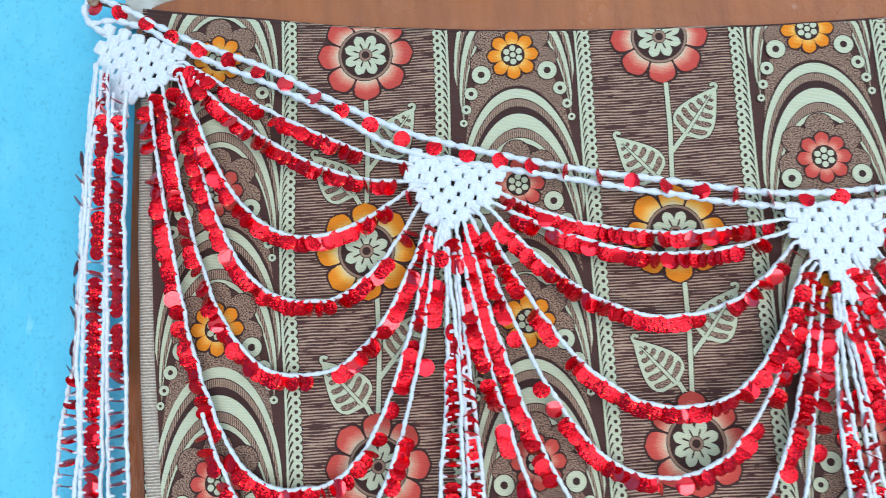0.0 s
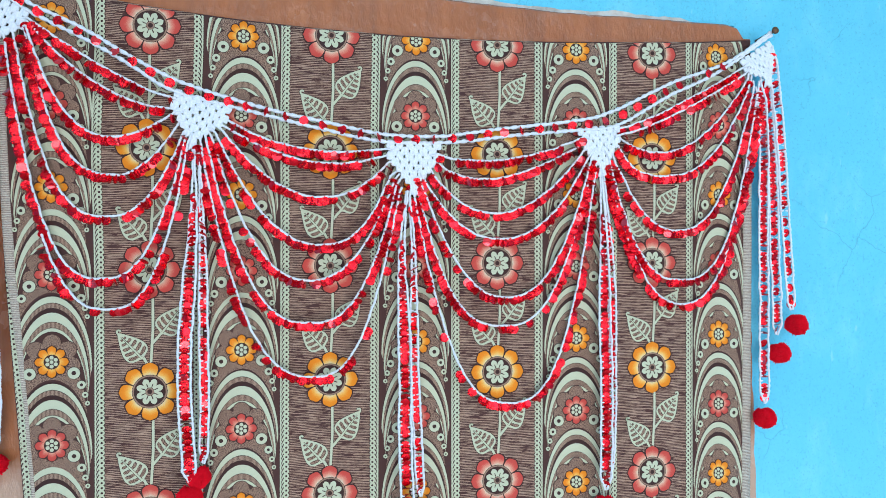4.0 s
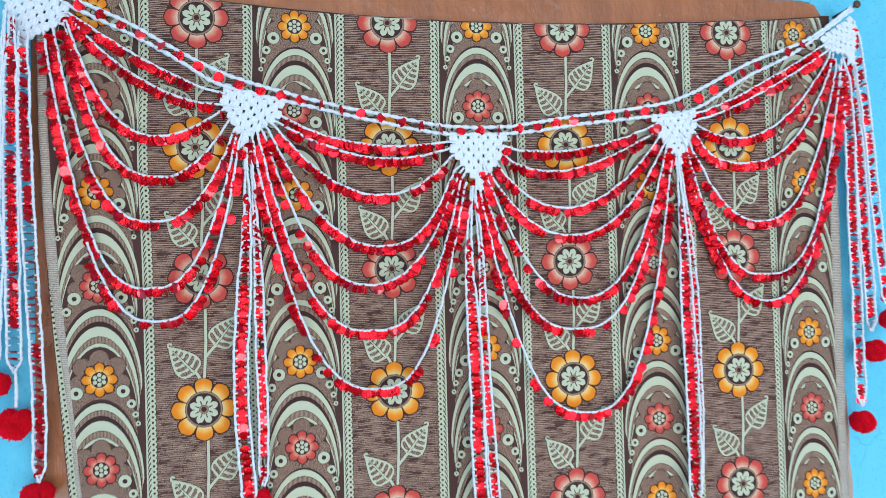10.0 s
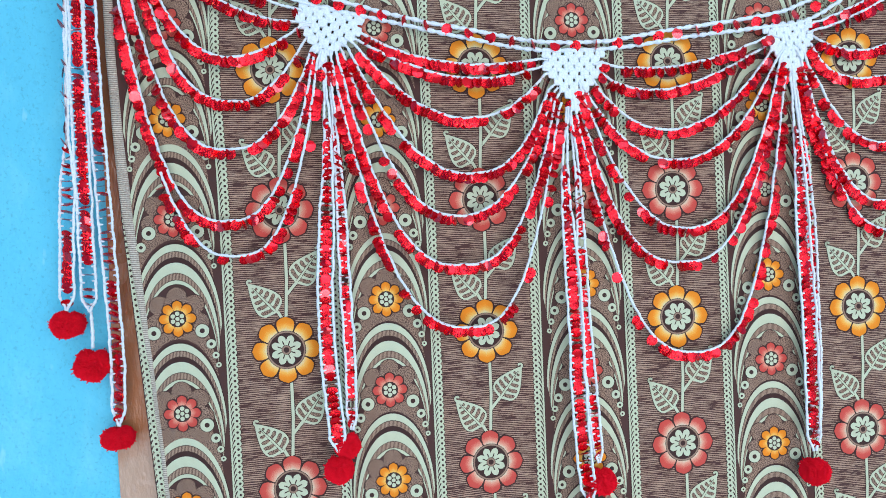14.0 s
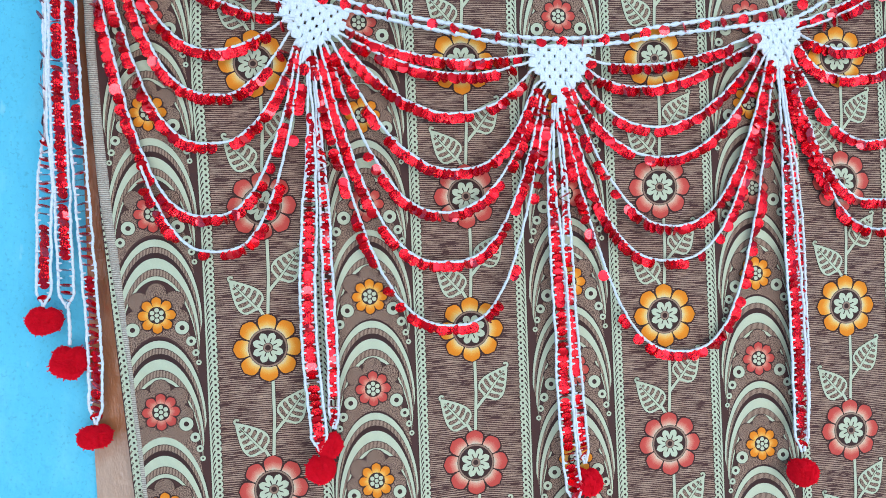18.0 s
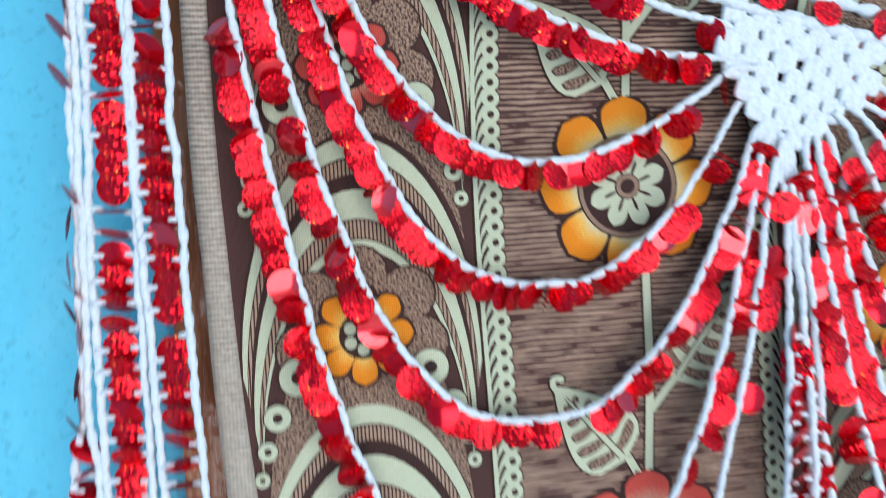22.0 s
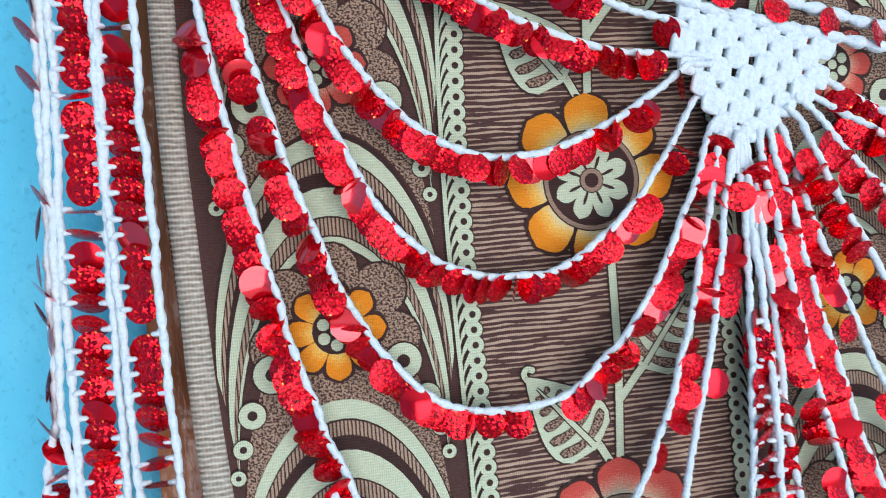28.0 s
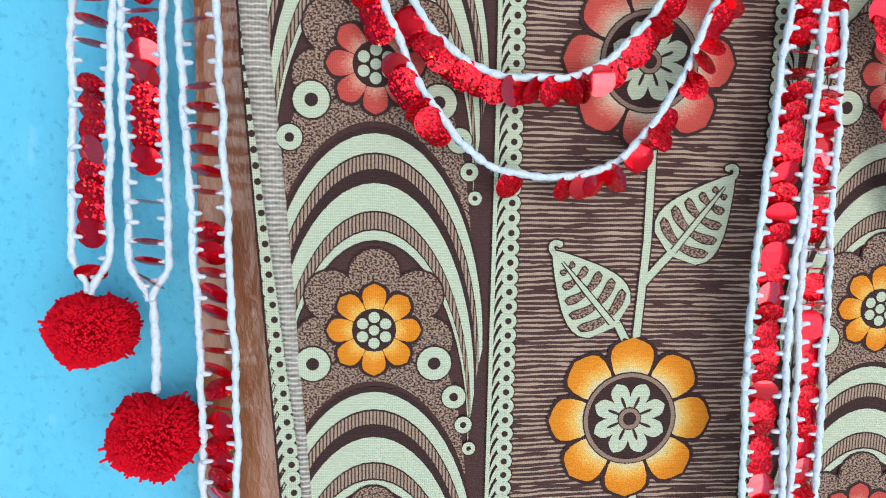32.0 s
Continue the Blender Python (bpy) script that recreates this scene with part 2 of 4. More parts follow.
floor_mat = material("grey_cement", (0.30, 0.29, 0.27), 0.7)
n = Nodes(floor_mat)
v = n.place()
n.colour(n.ramp(n.noise(v, 3, 6, 0.6), [(0.3, (0.24, 0.235, 0.22)), (0.7, (0.36, 0.35, 0.33))]))
ceiling_mat = material("white_limewash", (0.72, 0.73, 0.72), 0.9)
n = Nodes(ceiling_mat)
n.colour(n.ramp(n.noise(n.place(), 4, 5, 0.6), [(0.3, (0.64, 0.66, 0.66)), (0.7, (0.76, 0.77, 0.76))]))

yarn_mat = material("white_acrylic_yarn", (0.76, 0.82, 0.87), 0.95, spec=0.15)
n = Nodes(yarn_mat)
v = n.place()
n.b.inputs["Sheen Weight"].default_value = 0.25
n.colour(n.ramp(n.noise(v, 600, 4, 0.7), [(0.25, (0.50, 0.59, 0.67)), (0.55, (0.68, 0.765, 0.835))]))
n.bump(n.math("ADD", n.noise(v, 1800, 3, 0.6), n.math("MULTIPLY", n.noise(v, 480, 2), 2.0)), 0.55, 0.0010)

pom_mat = material("red_wool", (0.52, 0.010, 0.020), 1.0, spec=0.05)
n = Nodes(pom_mat)
v = n.place()
n.colour(n.ramp(n.noise(v, 300, 3, 0.6), [(0.2, (0.62, 0.004, 0.016)), (0.6, (0.78, 0.008, 0.026))]))
n.bump(n.noise(v, 1300, 2), 0.4, 0.001)

sequin_mat = material("red_foil_sequin", (0.66, 0.004, 0.014), 0.2, 0.74, 0.35)
n = Nodes(sequin_mat)
v = n.place()
info = n.t.nodes.new("ShaderNodeObjectInfo")
geom = n.t.nodes.new("ShaderNodeNewGeometry")
pick = n.math("FRACT", n.math("ADD", info.outputs["Random"], geom.outputs["Random Per Island"]))
glitter = n.math("LESS_THAN", pick, 0.80)
cell = n.cells(v, 1250)
cx, cy, cz = n.xyz(cell)
n.colour(n.mix(glitter, n.mix(pick, (0.36, 0.001, 0.010), (0.86, 0.008, 0.024)),
               n.ramp(cx, [(0.0, (0.42, 0.000, 0.008)), (0.45, (0.80, 0.003, 0.018)), (0.975, (0.92, 0.008, 0.022)), (0.992, (0.95, 0.24, 0.04))])))
n.rough(n.math("ADD", n.math("MULTIPLY", glitter, 0.04), 0.17))
n.put(n.math("ADD", n.math("MULTIPLY", n.math("GREATER_THAN", pick, 0.92), 0.8), 0.08), n.b.inputs["Coat Weight"])
n.b.inputs["Coat IOR"].default_value = 1.7
n.b.inputs["Coat Roughness"].default_value = 0.05
# holographic facets: every cell of the foil leans its own way
def vec(op, a, b):
    q = n.t.nodes.new("ShaderNodeVectorMath")
    q.operation = op
    n.put(a, q.inputs[0])
    n.put(b, q.inputs["Scale"] if op == "SCALE" else q.inputs[1])
    return q.outputs[0]


lean = vec("SCALE", vec("SUBTRACT", cell, (0.5, 0.5, 0.5)), n.math("MULTIPLY", glitter, 0.62))
facing = n.t.nodes.new("ShaderNodeVectorMath")
facing.operation = "NORMALIZE"
n.put(vec("ADD", geom.outputs["Normal"], lean), facing.inputs[0])
n.t.links.new(facing.outputs[0], n.b.inputs["Normal"])

nail_mat = material("rusty_iron", (0.10, 0.075, 0.06), 0.6, 0.8)
n = Nodes(nail_mat)
n.colour(n.ramp(n.noise(n.place(), 300, 3), [(0.35, (0.06, 0.05, 0.045)), (0.7, (0.22, 0.11, 0.05))]))

peg_mat = material("worn_wood_peg", (0.30, 0.19, 0.12), 0.7)
n = Nodes(peg_mat)
n.colour(n.ramp(n.noise(n.scaled(n.place(), 300, 60, 300), 1.0, 3), [(0.3, (0.16, 0.10, 0.07)), (0.7, (0.42, 0.28, 0.18))]))
screw_mat = material("dull_zinc", (0.34, 0.33, 0.31), 0.5, 0.6)
n = Nodes(screw_mat)
n.colour(n.ramp(n.noise(n.place(), 500, 3), [(0.3, (0.22, 0.20, 0.18)), (0.7, (0.42, 0.40, 0.37))]))
red_wire_mat = material("red_cable_sleeve", (0.50, 0.02, 0.02), 0.4)
black_wire_mat = material("black_cable_sleeve", (0.02, 0.02, 0.025), 0.4)
tan_wire_mat = material("tan_cable_sleeve", (0.40, 0.27, 0.08), 0.5)


# ---- building helpers ----
class Geo:
    """Vertices, faces, material slots and a fade value per vertex, gathered for one mesh."""

    def __init__(self):
        self.v, self.f, self.m, self.fade = [], [], [], []

    def face(self, pts, slot=0, fades=None):
        k = len(self.v)
        self.v += [tuple(p) for p in pts]
        self.fade += list(fades) if fades else [0.0] * len(pts)
        self.f.append(tuple(range(k, k + len(pts))))
        self.m.append(slot)

    def arrays(self, verts, faces, slot=0):
        k = len(self.v)
        self.v += [tuple(p) for p in verts]
        self.fade += [0.0] * len(verts)
        self.f += [tuple(int(i) + k for i in q) for q in faces]
        self.m += [slot] * len(faces)

    def box(self, x0, x1, y0, y1, z0, z1, slot=0):
        c = [(x, y, z) for x in (x0, x1) for y in (y0, y1) for z in (z0, z1)]
        self.arrays(c, [(0, 1, 3, 2), (4, 6, 7, 5), (0, 4, 5, 1), (2, 3, 7, 6), (0, 2, 6, 4), (1, 5, 7, 3)], slot)

    def mesh(self, name, mats, smooth=False):
        me = bpy.data.meshes.new(name)
        me.from_pydata(self.v, [], self.f)
        for m in mats:
            me.materials.append(m)
        if len(mats) > 1:
            me.polygons.foreach_set("material_index", self.m)
        if any(self.fade):
            a = me.attributes.new("fade", "FLOAT", "POINT")
            a.data.foreach_set("value", self.fade)
        if smooth:
            me.polygons.foreach_set("use_smooth", [True] * len(me.polygons))
        me.update()
        return me


def thing(name, place, label, category, group="", kind=""):
    ob = new(name)
    ob.empty_display_size = 0.05
    ob.location = place
    return tagged(ob, label, category, group, kind)


def under(ob, parent):
    ob.parent = parent
    if parent.data is None:
        ob.matrix_parent_inverse = Matrix.Translation(-Vector(parent.location))
    return ob


def part(name, geo, mats, parent, label="", smooth=False, kind=""):
    """Links a Geo as one mesh object under a thing or a part."""
    ob = under(new(name, geo.mesh(name, mats, smooth)), parent)
    return tagged(ob, label, kind=kind)


def structure(name, geo, mats, label, category):
    return tagged(new(name, geo.mesh(name, mats)), label, category, kind="structure")


def bevel(ob, width, segments=2):
    mod = ob.modifiers.new("bevel", "BEVEL")
    mod.width, mod.segments, mod.limit_method = width, segments, "ANGLE"


# ---- the room ----
WALL_Y = 0.024
OPEN_L, OPEN_R, OPEN_TOP = -0.206, 0.912, 2.052
g = Geo()
g.box(ROOM_X0, OPEN_L, WALL_Y, 0.23, 0, ROOM_H)
g.box(OPEN_R, ROOM_X1, WALL_Y, 0.23, 0, ROOM_H)
g.box(OPEN_L, OPEN_R, WALL_Y, 0.23, OPEN_TOP, ROOM_H)
g.box(0.884, OPEN_R, WALL_Y, 0.23, 2.031, OPEN_TOP)
structure("wall_north", g, [wall_mat], "sky-blue limewashed plaster wall with specks and scuffs", "wall")


def wall_with_opening(name, x0, x1, y0, y1, holes, label):
    """A wall along x with rectangular openings (x0, x1, z0, z1) that go through it."""
    g = Geo()
    x = x0
    for a, b, c, d in sorted(holes):
        g.box(x, a, y0, y1, 0, ROOM_H)
        if c > 0:
            g.box(a, b, y0, y1, 0, c)
        g.box(a, b, y0, y1, d, ROOM_H)
        x = b
    g.box(x, x1, y0, y1, 0, ROOM_H)
    return structure(name, g, [wall_mat], label, "wall")


wall_with_opening("wall_south", ROOM_X0, ROOM_X1, ROOM_Y0 - 0.2, ROOM_Y0, [OPENING], "blue wall with a wide open veranda front")
for name, x0, x1 in (("wall_west", ROOM_X0 - 0.2, ROOM_X0), ("wall_east", ROOM_X1, ROOM_X1 + 0.2)):
    g = Geo()
    g.box(x0, x1, ROOM_Y0 - 0.2, 0.23, 0, ROOM_H)
    structure(name, g, [wall_mat], "plain blue limewashed plaster side wall", "wall")
g = Geo()
g.box(ROOM_X0 - 0.2, ROOM_X1 + 0.2, ROOM_Y0 - 0.2, 0.23, -0.1, 0)
structure("floor", g, [floor_mat], "plain grey cement floor of the room", "floor")
g = Geo()
g.box(ROOM_X0 - 0.2, ROOM_X1 + 0.2, ROOM_Y0 - 0.2, 0.23, ROOM_H, ROOM_H + 0.1)
structure("ceiling", g, [ceiling_mat], "plain white limewashed ceiling of the room", "ceiling")
g = Geo()
g.box(-60, 60, -90, ROOM_Y0 - 0.2, -0.2, -0.1)
structure("ground", g, [floor_mat], "bare ground outside the doorway", "ground")

# door frame: two posts, a head with an uneven upper edge, and the shut leaf behind the curtain
door = thing("door_1", (0.35, 0.1, 0), "brown-painted wooden door frame, chipped and glossy, behind the curtain", "door", kind="structure")
g = Geo()
steps = 60
edge = [OPEN_L + 0.0005 - 0.004 * noise.noise((0.3, 0.0, i * 0.11)) for i in range(steps + 1)]
for i in range(steps):
    za, zb = 2.05 * i / steps, 2.05 * (i + 1) / steps
    ea, eb = edge[i], edge[i + 1]
    g.face([(ea, 0.017, za), (-0.10, 0.017, za), (-0.10, 0.017, zb), (eb, 0.017, zb)])
    g.face([(ea, 0.03, za), (ea, 0.017, za), (eb, 0.017, zb), (eb, 0.03, zb)])
g.face([(-0.10, 0.017, 0), (-0.10, 0.10, 0), (-0.10, 0.10, 2.05), (-0.10, 0.017, 2.05)])
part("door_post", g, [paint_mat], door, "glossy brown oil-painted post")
g = Geo()
g.box(0.815, 0.909, 0.017, 0.10, 0, 2.03)
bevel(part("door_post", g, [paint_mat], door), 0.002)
# paint smeared from the post onto the wall, wider towards the floor
g = Geo()
cuts = np.linspace(0.0, 1.66, 90)
rim = [0.9095 + 0.034 * min(0.40, max(0.0, 1.64 - z)) + 0.0030 * noise.noise((9.0, 0.0, z * 26)) + 0.0016 * noise.noise((2.0, 0.0, z * 90)) for z in cuts]
for za, zb, ra, rb in zip(cuts, cuts[1:], rim, rim[1:]):
    g.face([(0.9085, WALL_Y - 0.0035, za), (ra, WALL_Y - 0.0035, za), (rb, WALL_Y - 0.0035, zb), (0.9085, WALL_Y - 0.0035, zb)])
    g.face([(ra, WALL_Y - 0.0035, za), (ra + 0.001, WALL_Y, za), (rb + 0.001, WALL_Y, zb), (rb, WALL_Y - 0.0035, zb)])
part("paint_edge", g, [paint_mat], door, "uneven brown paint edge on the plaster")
g = Geo()
HEAD_TOP = ((-0.196, 2.056), (-0.182, 2.0655), (-0.154, 2.0715), (-0.138, 2.0775), (-0.09, 2.081), (0.20, 2.0755), (0.48, 2.0585), (0.60, 2.0535), (0.76, 2.0515), (0.865, 2.0500), (0.882, 2.045), (0.892, 2.030))


def head_top(x):
    """Upper edge of the frame's head, painted unevenly onto the mortar."""
    return float(np.interp(x, [p[0] for p in HEAD_TOP], [p[1] for p in HEAD_TOP])) + 0.0020 * noise.noise((x * 18, 3.0, 0.0)) + 0.0010 * noise.noise((x * 70, 1.0, 0.0))


cols = 110
for i in range(cols):
    def top(k):
        x = -0.196 + 1.088 * k / cols
        return x, head_top(x)
    (xa, za), (xb, zb) = top(i), top(i + 1)
    g.face([(xa, 0.0115, 1.96), (xb, 0.0115, 1.96), (xb, 0.0115, zb - 0.003), (xa, 0.0115, za - 0.003)])
    g.face([(xa, 0.0115, za - 0.003), (xb, 0.0115, zb - 0.003), (xb, 0.0145, zb), (xa, 0.0145, za)])
    g.face([(xa, 0.0145, za), (xb, 0.0145, zb), (xb, 0.05, zb), (xa, 0.05, za)])
    g.face([(xa, 0.0115, 1.96), (xa, 0.05, 1.96), (xb, 0.05, 1.96), (xb, 0.0115, 1.96)])
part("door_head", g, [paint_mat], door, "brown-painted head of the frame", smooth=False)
g = Geo()
g.box(-0.10, 0.815, 0.06, 0.10, 0.01, 1.97)
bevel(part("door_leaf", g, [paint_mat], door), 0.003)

# rough mortar between the frame's head and the blue wall
g = Geo()
cols = 90
for i in range(cols):
    def edges(k):
        s = k / cols
        x = -0.215 + 1.112 * s
        head = head_top(x)
        lo = head - 0.012
        hi = head + 0.007 + 0.012 * max(0.0, min(1.0, (-0.10 - x) / 0.10)) + 0.004 * noise.noise((x * 14, 0.0, 7.0)) + 0.003 * noise.noise((x * 60, 0.0, 2.0))
        if s > 0.9:
            hi -= 0.03 * (s - 0.9) / 0.1
        return x, lo, hi
    (xa, la, ha), (xb, lb, hb) = edges(i), edges(i + 1)
    ya, yb = (WALL_Y - 0.006 - 0.002 * noise.noise((q * 30, 5.0, 0.0)) for q in (xa, xb))
    g.face([(xa, ya, la), (xb, yb, lb), (xb, yb, hb), (xa, ya, ha)])
    g.face([(xa, ya, ha), (xb, yb, hb), (xb, WALL_Y + 0.004, hb + 0.003), (xa, WALL_Y + 0.004, ha + 0.003)])
structure("trim", g, [mortar_mat], "rough grey-white mortar line above the door frame", "mortar")


# ---- the printed curtain ----
def fold(x, z):
    """Depth of the hanging cloth: one broad fold and fine ripples."""
    knots = ((-0.25, -0.003), (-0.11, -0.003), (0.0, 0.002), (0.12, 0.001), (0.243, -0.001), (0.365, 0.000), (0.485, 0.000), (0.727, -0.004), (0.79, -0.001), (0.95, -0.002))
    y = knots[-1][1]
    for (xa, ya), (xb, yb) in zip(knots, knots[1:]):
        if x <= xb:
            s = max(0.0, (x - xa) / (xb - xa))
            y = ya + (yb - ya) * s * s * (3 - 2 * s)
            break
    d = (x - 0.243) / 0.075
    y += 0.0115 * math.exp(-d * d) * max(0.0, min(1.0, (1.985 - z) / 0.26))
    d = (x - 0.842) / 0.042
    y -= 0.0088 * math.exp(-d * d) * max(0.0, min(1.0, (1.99 - z) / 0.10))
    return y + 0.0009 * math.sin(2 * math.pi * x / 0.118 + 1.3 * z) * (0.6 + 0.4 * math.sin(3.1 * z))


def edge_left(z):
    return -0.189 + 0.0075 * max(0.0, min(1.0, (1.84 - z) / 0.18)) + 0.073 * max(0.0, 1.66 - z) * (1.0 if z > 1.2 else 0.46 / max(0.46, 1.66 - z))


def edge_right(z):
    return 0.895 - 0.006 * max(0.0, 1.7 - z)


def top_edge(x):
    return 2.001 + (0.145 if x < 0.40 else 0.085) * (x - 0.40) ** 2


Z_HEM, HEM = 0.10, 0.0135


def onto(x, z, layer=1):
    """A place on the cloth's face, layer by layer of the print, kept inside the side hems and the top edge; the last arch column is drawn together by a fold."""
    if x > 0.7885:
        x -= 0.246 * (min(x, 0.8495) - 0.7885)
    x = max(edge_left(z) + 0.0012, min(edge_right(z) - 0.004, x))
    z = max(Z_HEM + 0.002, min(top_edge(x) - 0.002, z))
    return (x, fold(x, z) - 0.0004 - 0.0002 * layer, z)


curtain = thing("curtain", (0.35, 0, 1.0), "brown printed door curtain with flower columns and mint arches", "curtain")
g = Geo()
nx, nz = 150, 130
grid = []
for j in range(nz + 1):
    for i in range(nx + 1):
        s = i / nx
        z0 = Z_HEM + (2.0 - Z_HEM) * (j / nz)
        x = edge_left(z0) + (edge_right(z0) - edge_left(z0)) * s
        z = Z_HEM + (top_edge(x) - Z_HEM) * (j / nz)
        x = edge_left(z) + (edge_right(z) - edge_left(z)) * s
        grid.append((x, fold(x, z), z))
back = [(x, y + 0.0011, z) for x, y, z in grid]
quads = [(j * (nx + 1) + i, j * (nx + 1) + i + 1, (j + 1) * (nx + 1) + i + 1, (j + 1) * (nx + 1) + i) for j in range(nz) for i in range(nx)]
k = len(grid)
ring = [i for i in range(nx + 1)] + [j * (nx + 1) + nx for j in range(1, nz + 1)] + [nz * (nx + 1) + i for i in range(nx - 1, -1, -1)] + [j * (nx + 1) for j in range(nz - 1, 0, -1)]
rim = [(ring[i], ring[i - 1], ring[i - 1] + k, ring[i] + k) for i in range(len(ring))]
g.arrays(grid + back, quads + [tuple(reversed([q + k for q in f])) for f in quads] + rim)
part("cloth", g, [cloth_mat], curtain, "brown hatched furnishing cloth", smooth=True)


def hem(side):
    """A folded side hem with a rounded section and a row of stitches."""
    g = Geo()
    n_z = 150
    sec = [(-0.5, 0.0), (-0.46, -0.0010), (-0.2, -0.0015), (0.2, -0.0015), (0.46, -0.0010), (0.5, 0.0)]
    pts = []
    for j in range(n_z + 1):
        z = Z_HEM + (1.985 - Z_HEM) * j / n_z
        bare = 0.0100 * max(0.0, min(1.0, (1.70 - z) / 0.21)) if side < 0 else 0.0
        wide = HEM + 0.0012 - bare - (0.0040 * max(0.0, min(1.0, (z - 1.60) / 0.20)) if side < 0 else -0.0015)
        c = edge_left(z) + bare + wide / 2 if side < 0 else edge_right(z) - wide / 2 + 0.0012
        c += 0.0008 * noise.noise((side, 0.0, z * 14))
        for a, d in sec:
            x = c + a * wide
            pts.append((x, fold(x, z) + d - 0.0006 + (0.003 if d == 0.0 else 0.0) + 0.0005 * noise.noise((x * 60, 1.0, z * 50)), z))
    m = len(sec)
    g.arrays(pts, [(j * m + i, j * m + i + 1, (j + 1) * m + i + 1, (j + 1) * m + i) for j in range(n_z) for i in range(m - 1)])
    return part("side_hem", g, [hem_mat], curtain, "beige ribbed folded side hem", smooth=True)


hem(-1)
hem(1)

# print: slots of every printed part
INKS = [ink_brown, ink_mint, speckle_mat, stroke_mat, ink_orange, ink_red, ink_tan]
DARK, PALE, DOTS, STROKES, ORANGE, RED, SAND = range(7)


def column_x(c, z):
    sway = -0.0033 * math.exp(-((z - 1.82) / 0.09) ** 2) * max(0.0, 1 - abs(c) / 0.6)
    drawn = 0.0028 * max(0.0, min(1.0, (z - 1.88) / 0.10)) * max(0.0, 1 - abs(c - 0.5) / 1.6)
    return COL0 + PITCH * c + sway + drawn - (0.0045 * max(0.0, 1.75 - z) if c in (1, 0.5) else 0.0)


def disc(g, cx, cz, r, layer, slot, n=18, sx=1.0, inner=0.0, turn=0.0):
    """A printed disc or ring."""
    ang = [turn + 2 * math.pi * i / n for i in range(n)]
    outer = [onto(cx + sx * r * math.cos(a), cz + r * math.sin(a), layer) for a in ang]
    if inner <= 0 and r < 0.0035:
        g.face(outer, slot)
        return
    if inner <= 0:
        mid = [onto(cx + sx * 0.5 * r * math.cos(a), cz + 0.5 * r * math.sin(a), layer) for a in ang]
        heart = onto(cx, cz, layer)
        for i in range(n):
            j = (i + 1) % n
            g.face([outer[i], outer[j], mid[j], mid[i]], slot)
            g.face([mid[i], mid[j], heart], slot)
        return
    hole = [onto(cx + sx * inner * math.cos(a), cz + inner * math.sin(a), layer) for a in ang]
    for i in range(n):
        j = (i + 1) % n
        g.face([outer[i], outer[j], hole[j], hole[i]], slot)


def petal(g, cx, cz, ang, r0, r1, half, layer, slot, fades=(0.0, 0.3, 0.75, 1.0), grow=0.0):
    """One petal from radius r0 to r1, wide in the middle with a low point."""
    shape = [(0.0, 0.62), (0.22, 0.86), (0.50, 1.0), (0.70, 0.97), (0.82, 0.80), (0.91, 0.50), (0.96, 0.22), (1.0, 0.02)]
    ca, sa = math.cos(ang), math.sin(ang)
    rows = []
    for s, w in shape:
        r = r0 - grow + (r1 - r0 + 2 * grow) * s
        ww = half * w + grow
        f = fades[0] + (fades[3] - fades[0]) * s
        rows.append([(onto(cx + r * ca - o * ww * sa, cz + r * sa + o * ww * ca, layer), f + (0.16 * abs(o) if fades[3] else 0)) for o in (-1, 0, 1)])
    for a, b in zip(rows, rows[1:]):
        for i in (0, 1):
            q = [a[i], a[i + 1], b[i + 1], b[i]]
            g.face([p for p, _ in q], slot, [f for _, f in q] if fades[3] else None)


def big_flower(g, cx, cz, slot):
    for k in range(8):
        a = math.pi / 2 + k * math.pi / 4
        petal(g, cx, cz, a, 0.0190, 0.0400, 0.0116, 2, DARK, (0, 0, 0, 0), 0.0008)
    for k in range(8):
        a = math.pi / 2 + k * math.pi / 4
        petal(g, cx, cz, a, 0.0190, 0.0396, 0.0104, 3, slot)
    disc(g, cx, cz, 0.0230, 4, DARK, 32)
    disc(g, cx, cz, 0.0224, 5, SAND, 32, inner=0.0205)
    for k in range(8):
        petal(g, cx, cz, math.pi / 8 + k * math.pi / 4, 0.0054, 0.0184, 0.0044, 5, PALE, (0, 0, 0, 0))
    disc(g, cx, cz, 0.0058, 6, DARK, 16)
    disc(g, cx, cz, 0.0053, 7, SAND, 16, inner=0.0033)
    for k in range(8):
        petal(g, cx, cz, math.pi / 8 + k * math.pi / 4, 0.0056, 0.0118, 0.0007, 6, DARK, (0, 0, 0, 0))


def small_flower(g, cx, cz, slot):
    for k in range(8):
        a = math.pi / 2 + k * math.pi / 4
        petal(g, cx, cz, a, 0.0085, 0.0215, 0.0064, 5, DARK, (0, 0, 0, 0), 0.0006)
    for k in range(8):
        a = math.pi / 2 + k * math.pi / 4
        petal(g, cx, cz, a, 0.0085, 0.0211, 0.0053, 6, slot, (0.26, 0.5, 0.8, 0.95))
    disc(g, cx, cz, 0.0099, 7, DARK, 20)
    disc(g, cx, cz, 0.0024, 8, PALE, 10)
    for k in range(6):
        disc(g, cx + 0.0059 * math.cos(k * math.pi / 3 + 0.52), cz + 0.0059 * math.sin(k * math.pi / 3 + 0.52), 0.0026, 8, PALE, 10)


def eye_ring(g, cx, cz, r, layer=6):
    disc(g, cx, cz, r * 1.1, layer, DARK, 18)
    disc(g, cx, cz, r, layer + 1, PALE, 18, inner=r * 0.37)


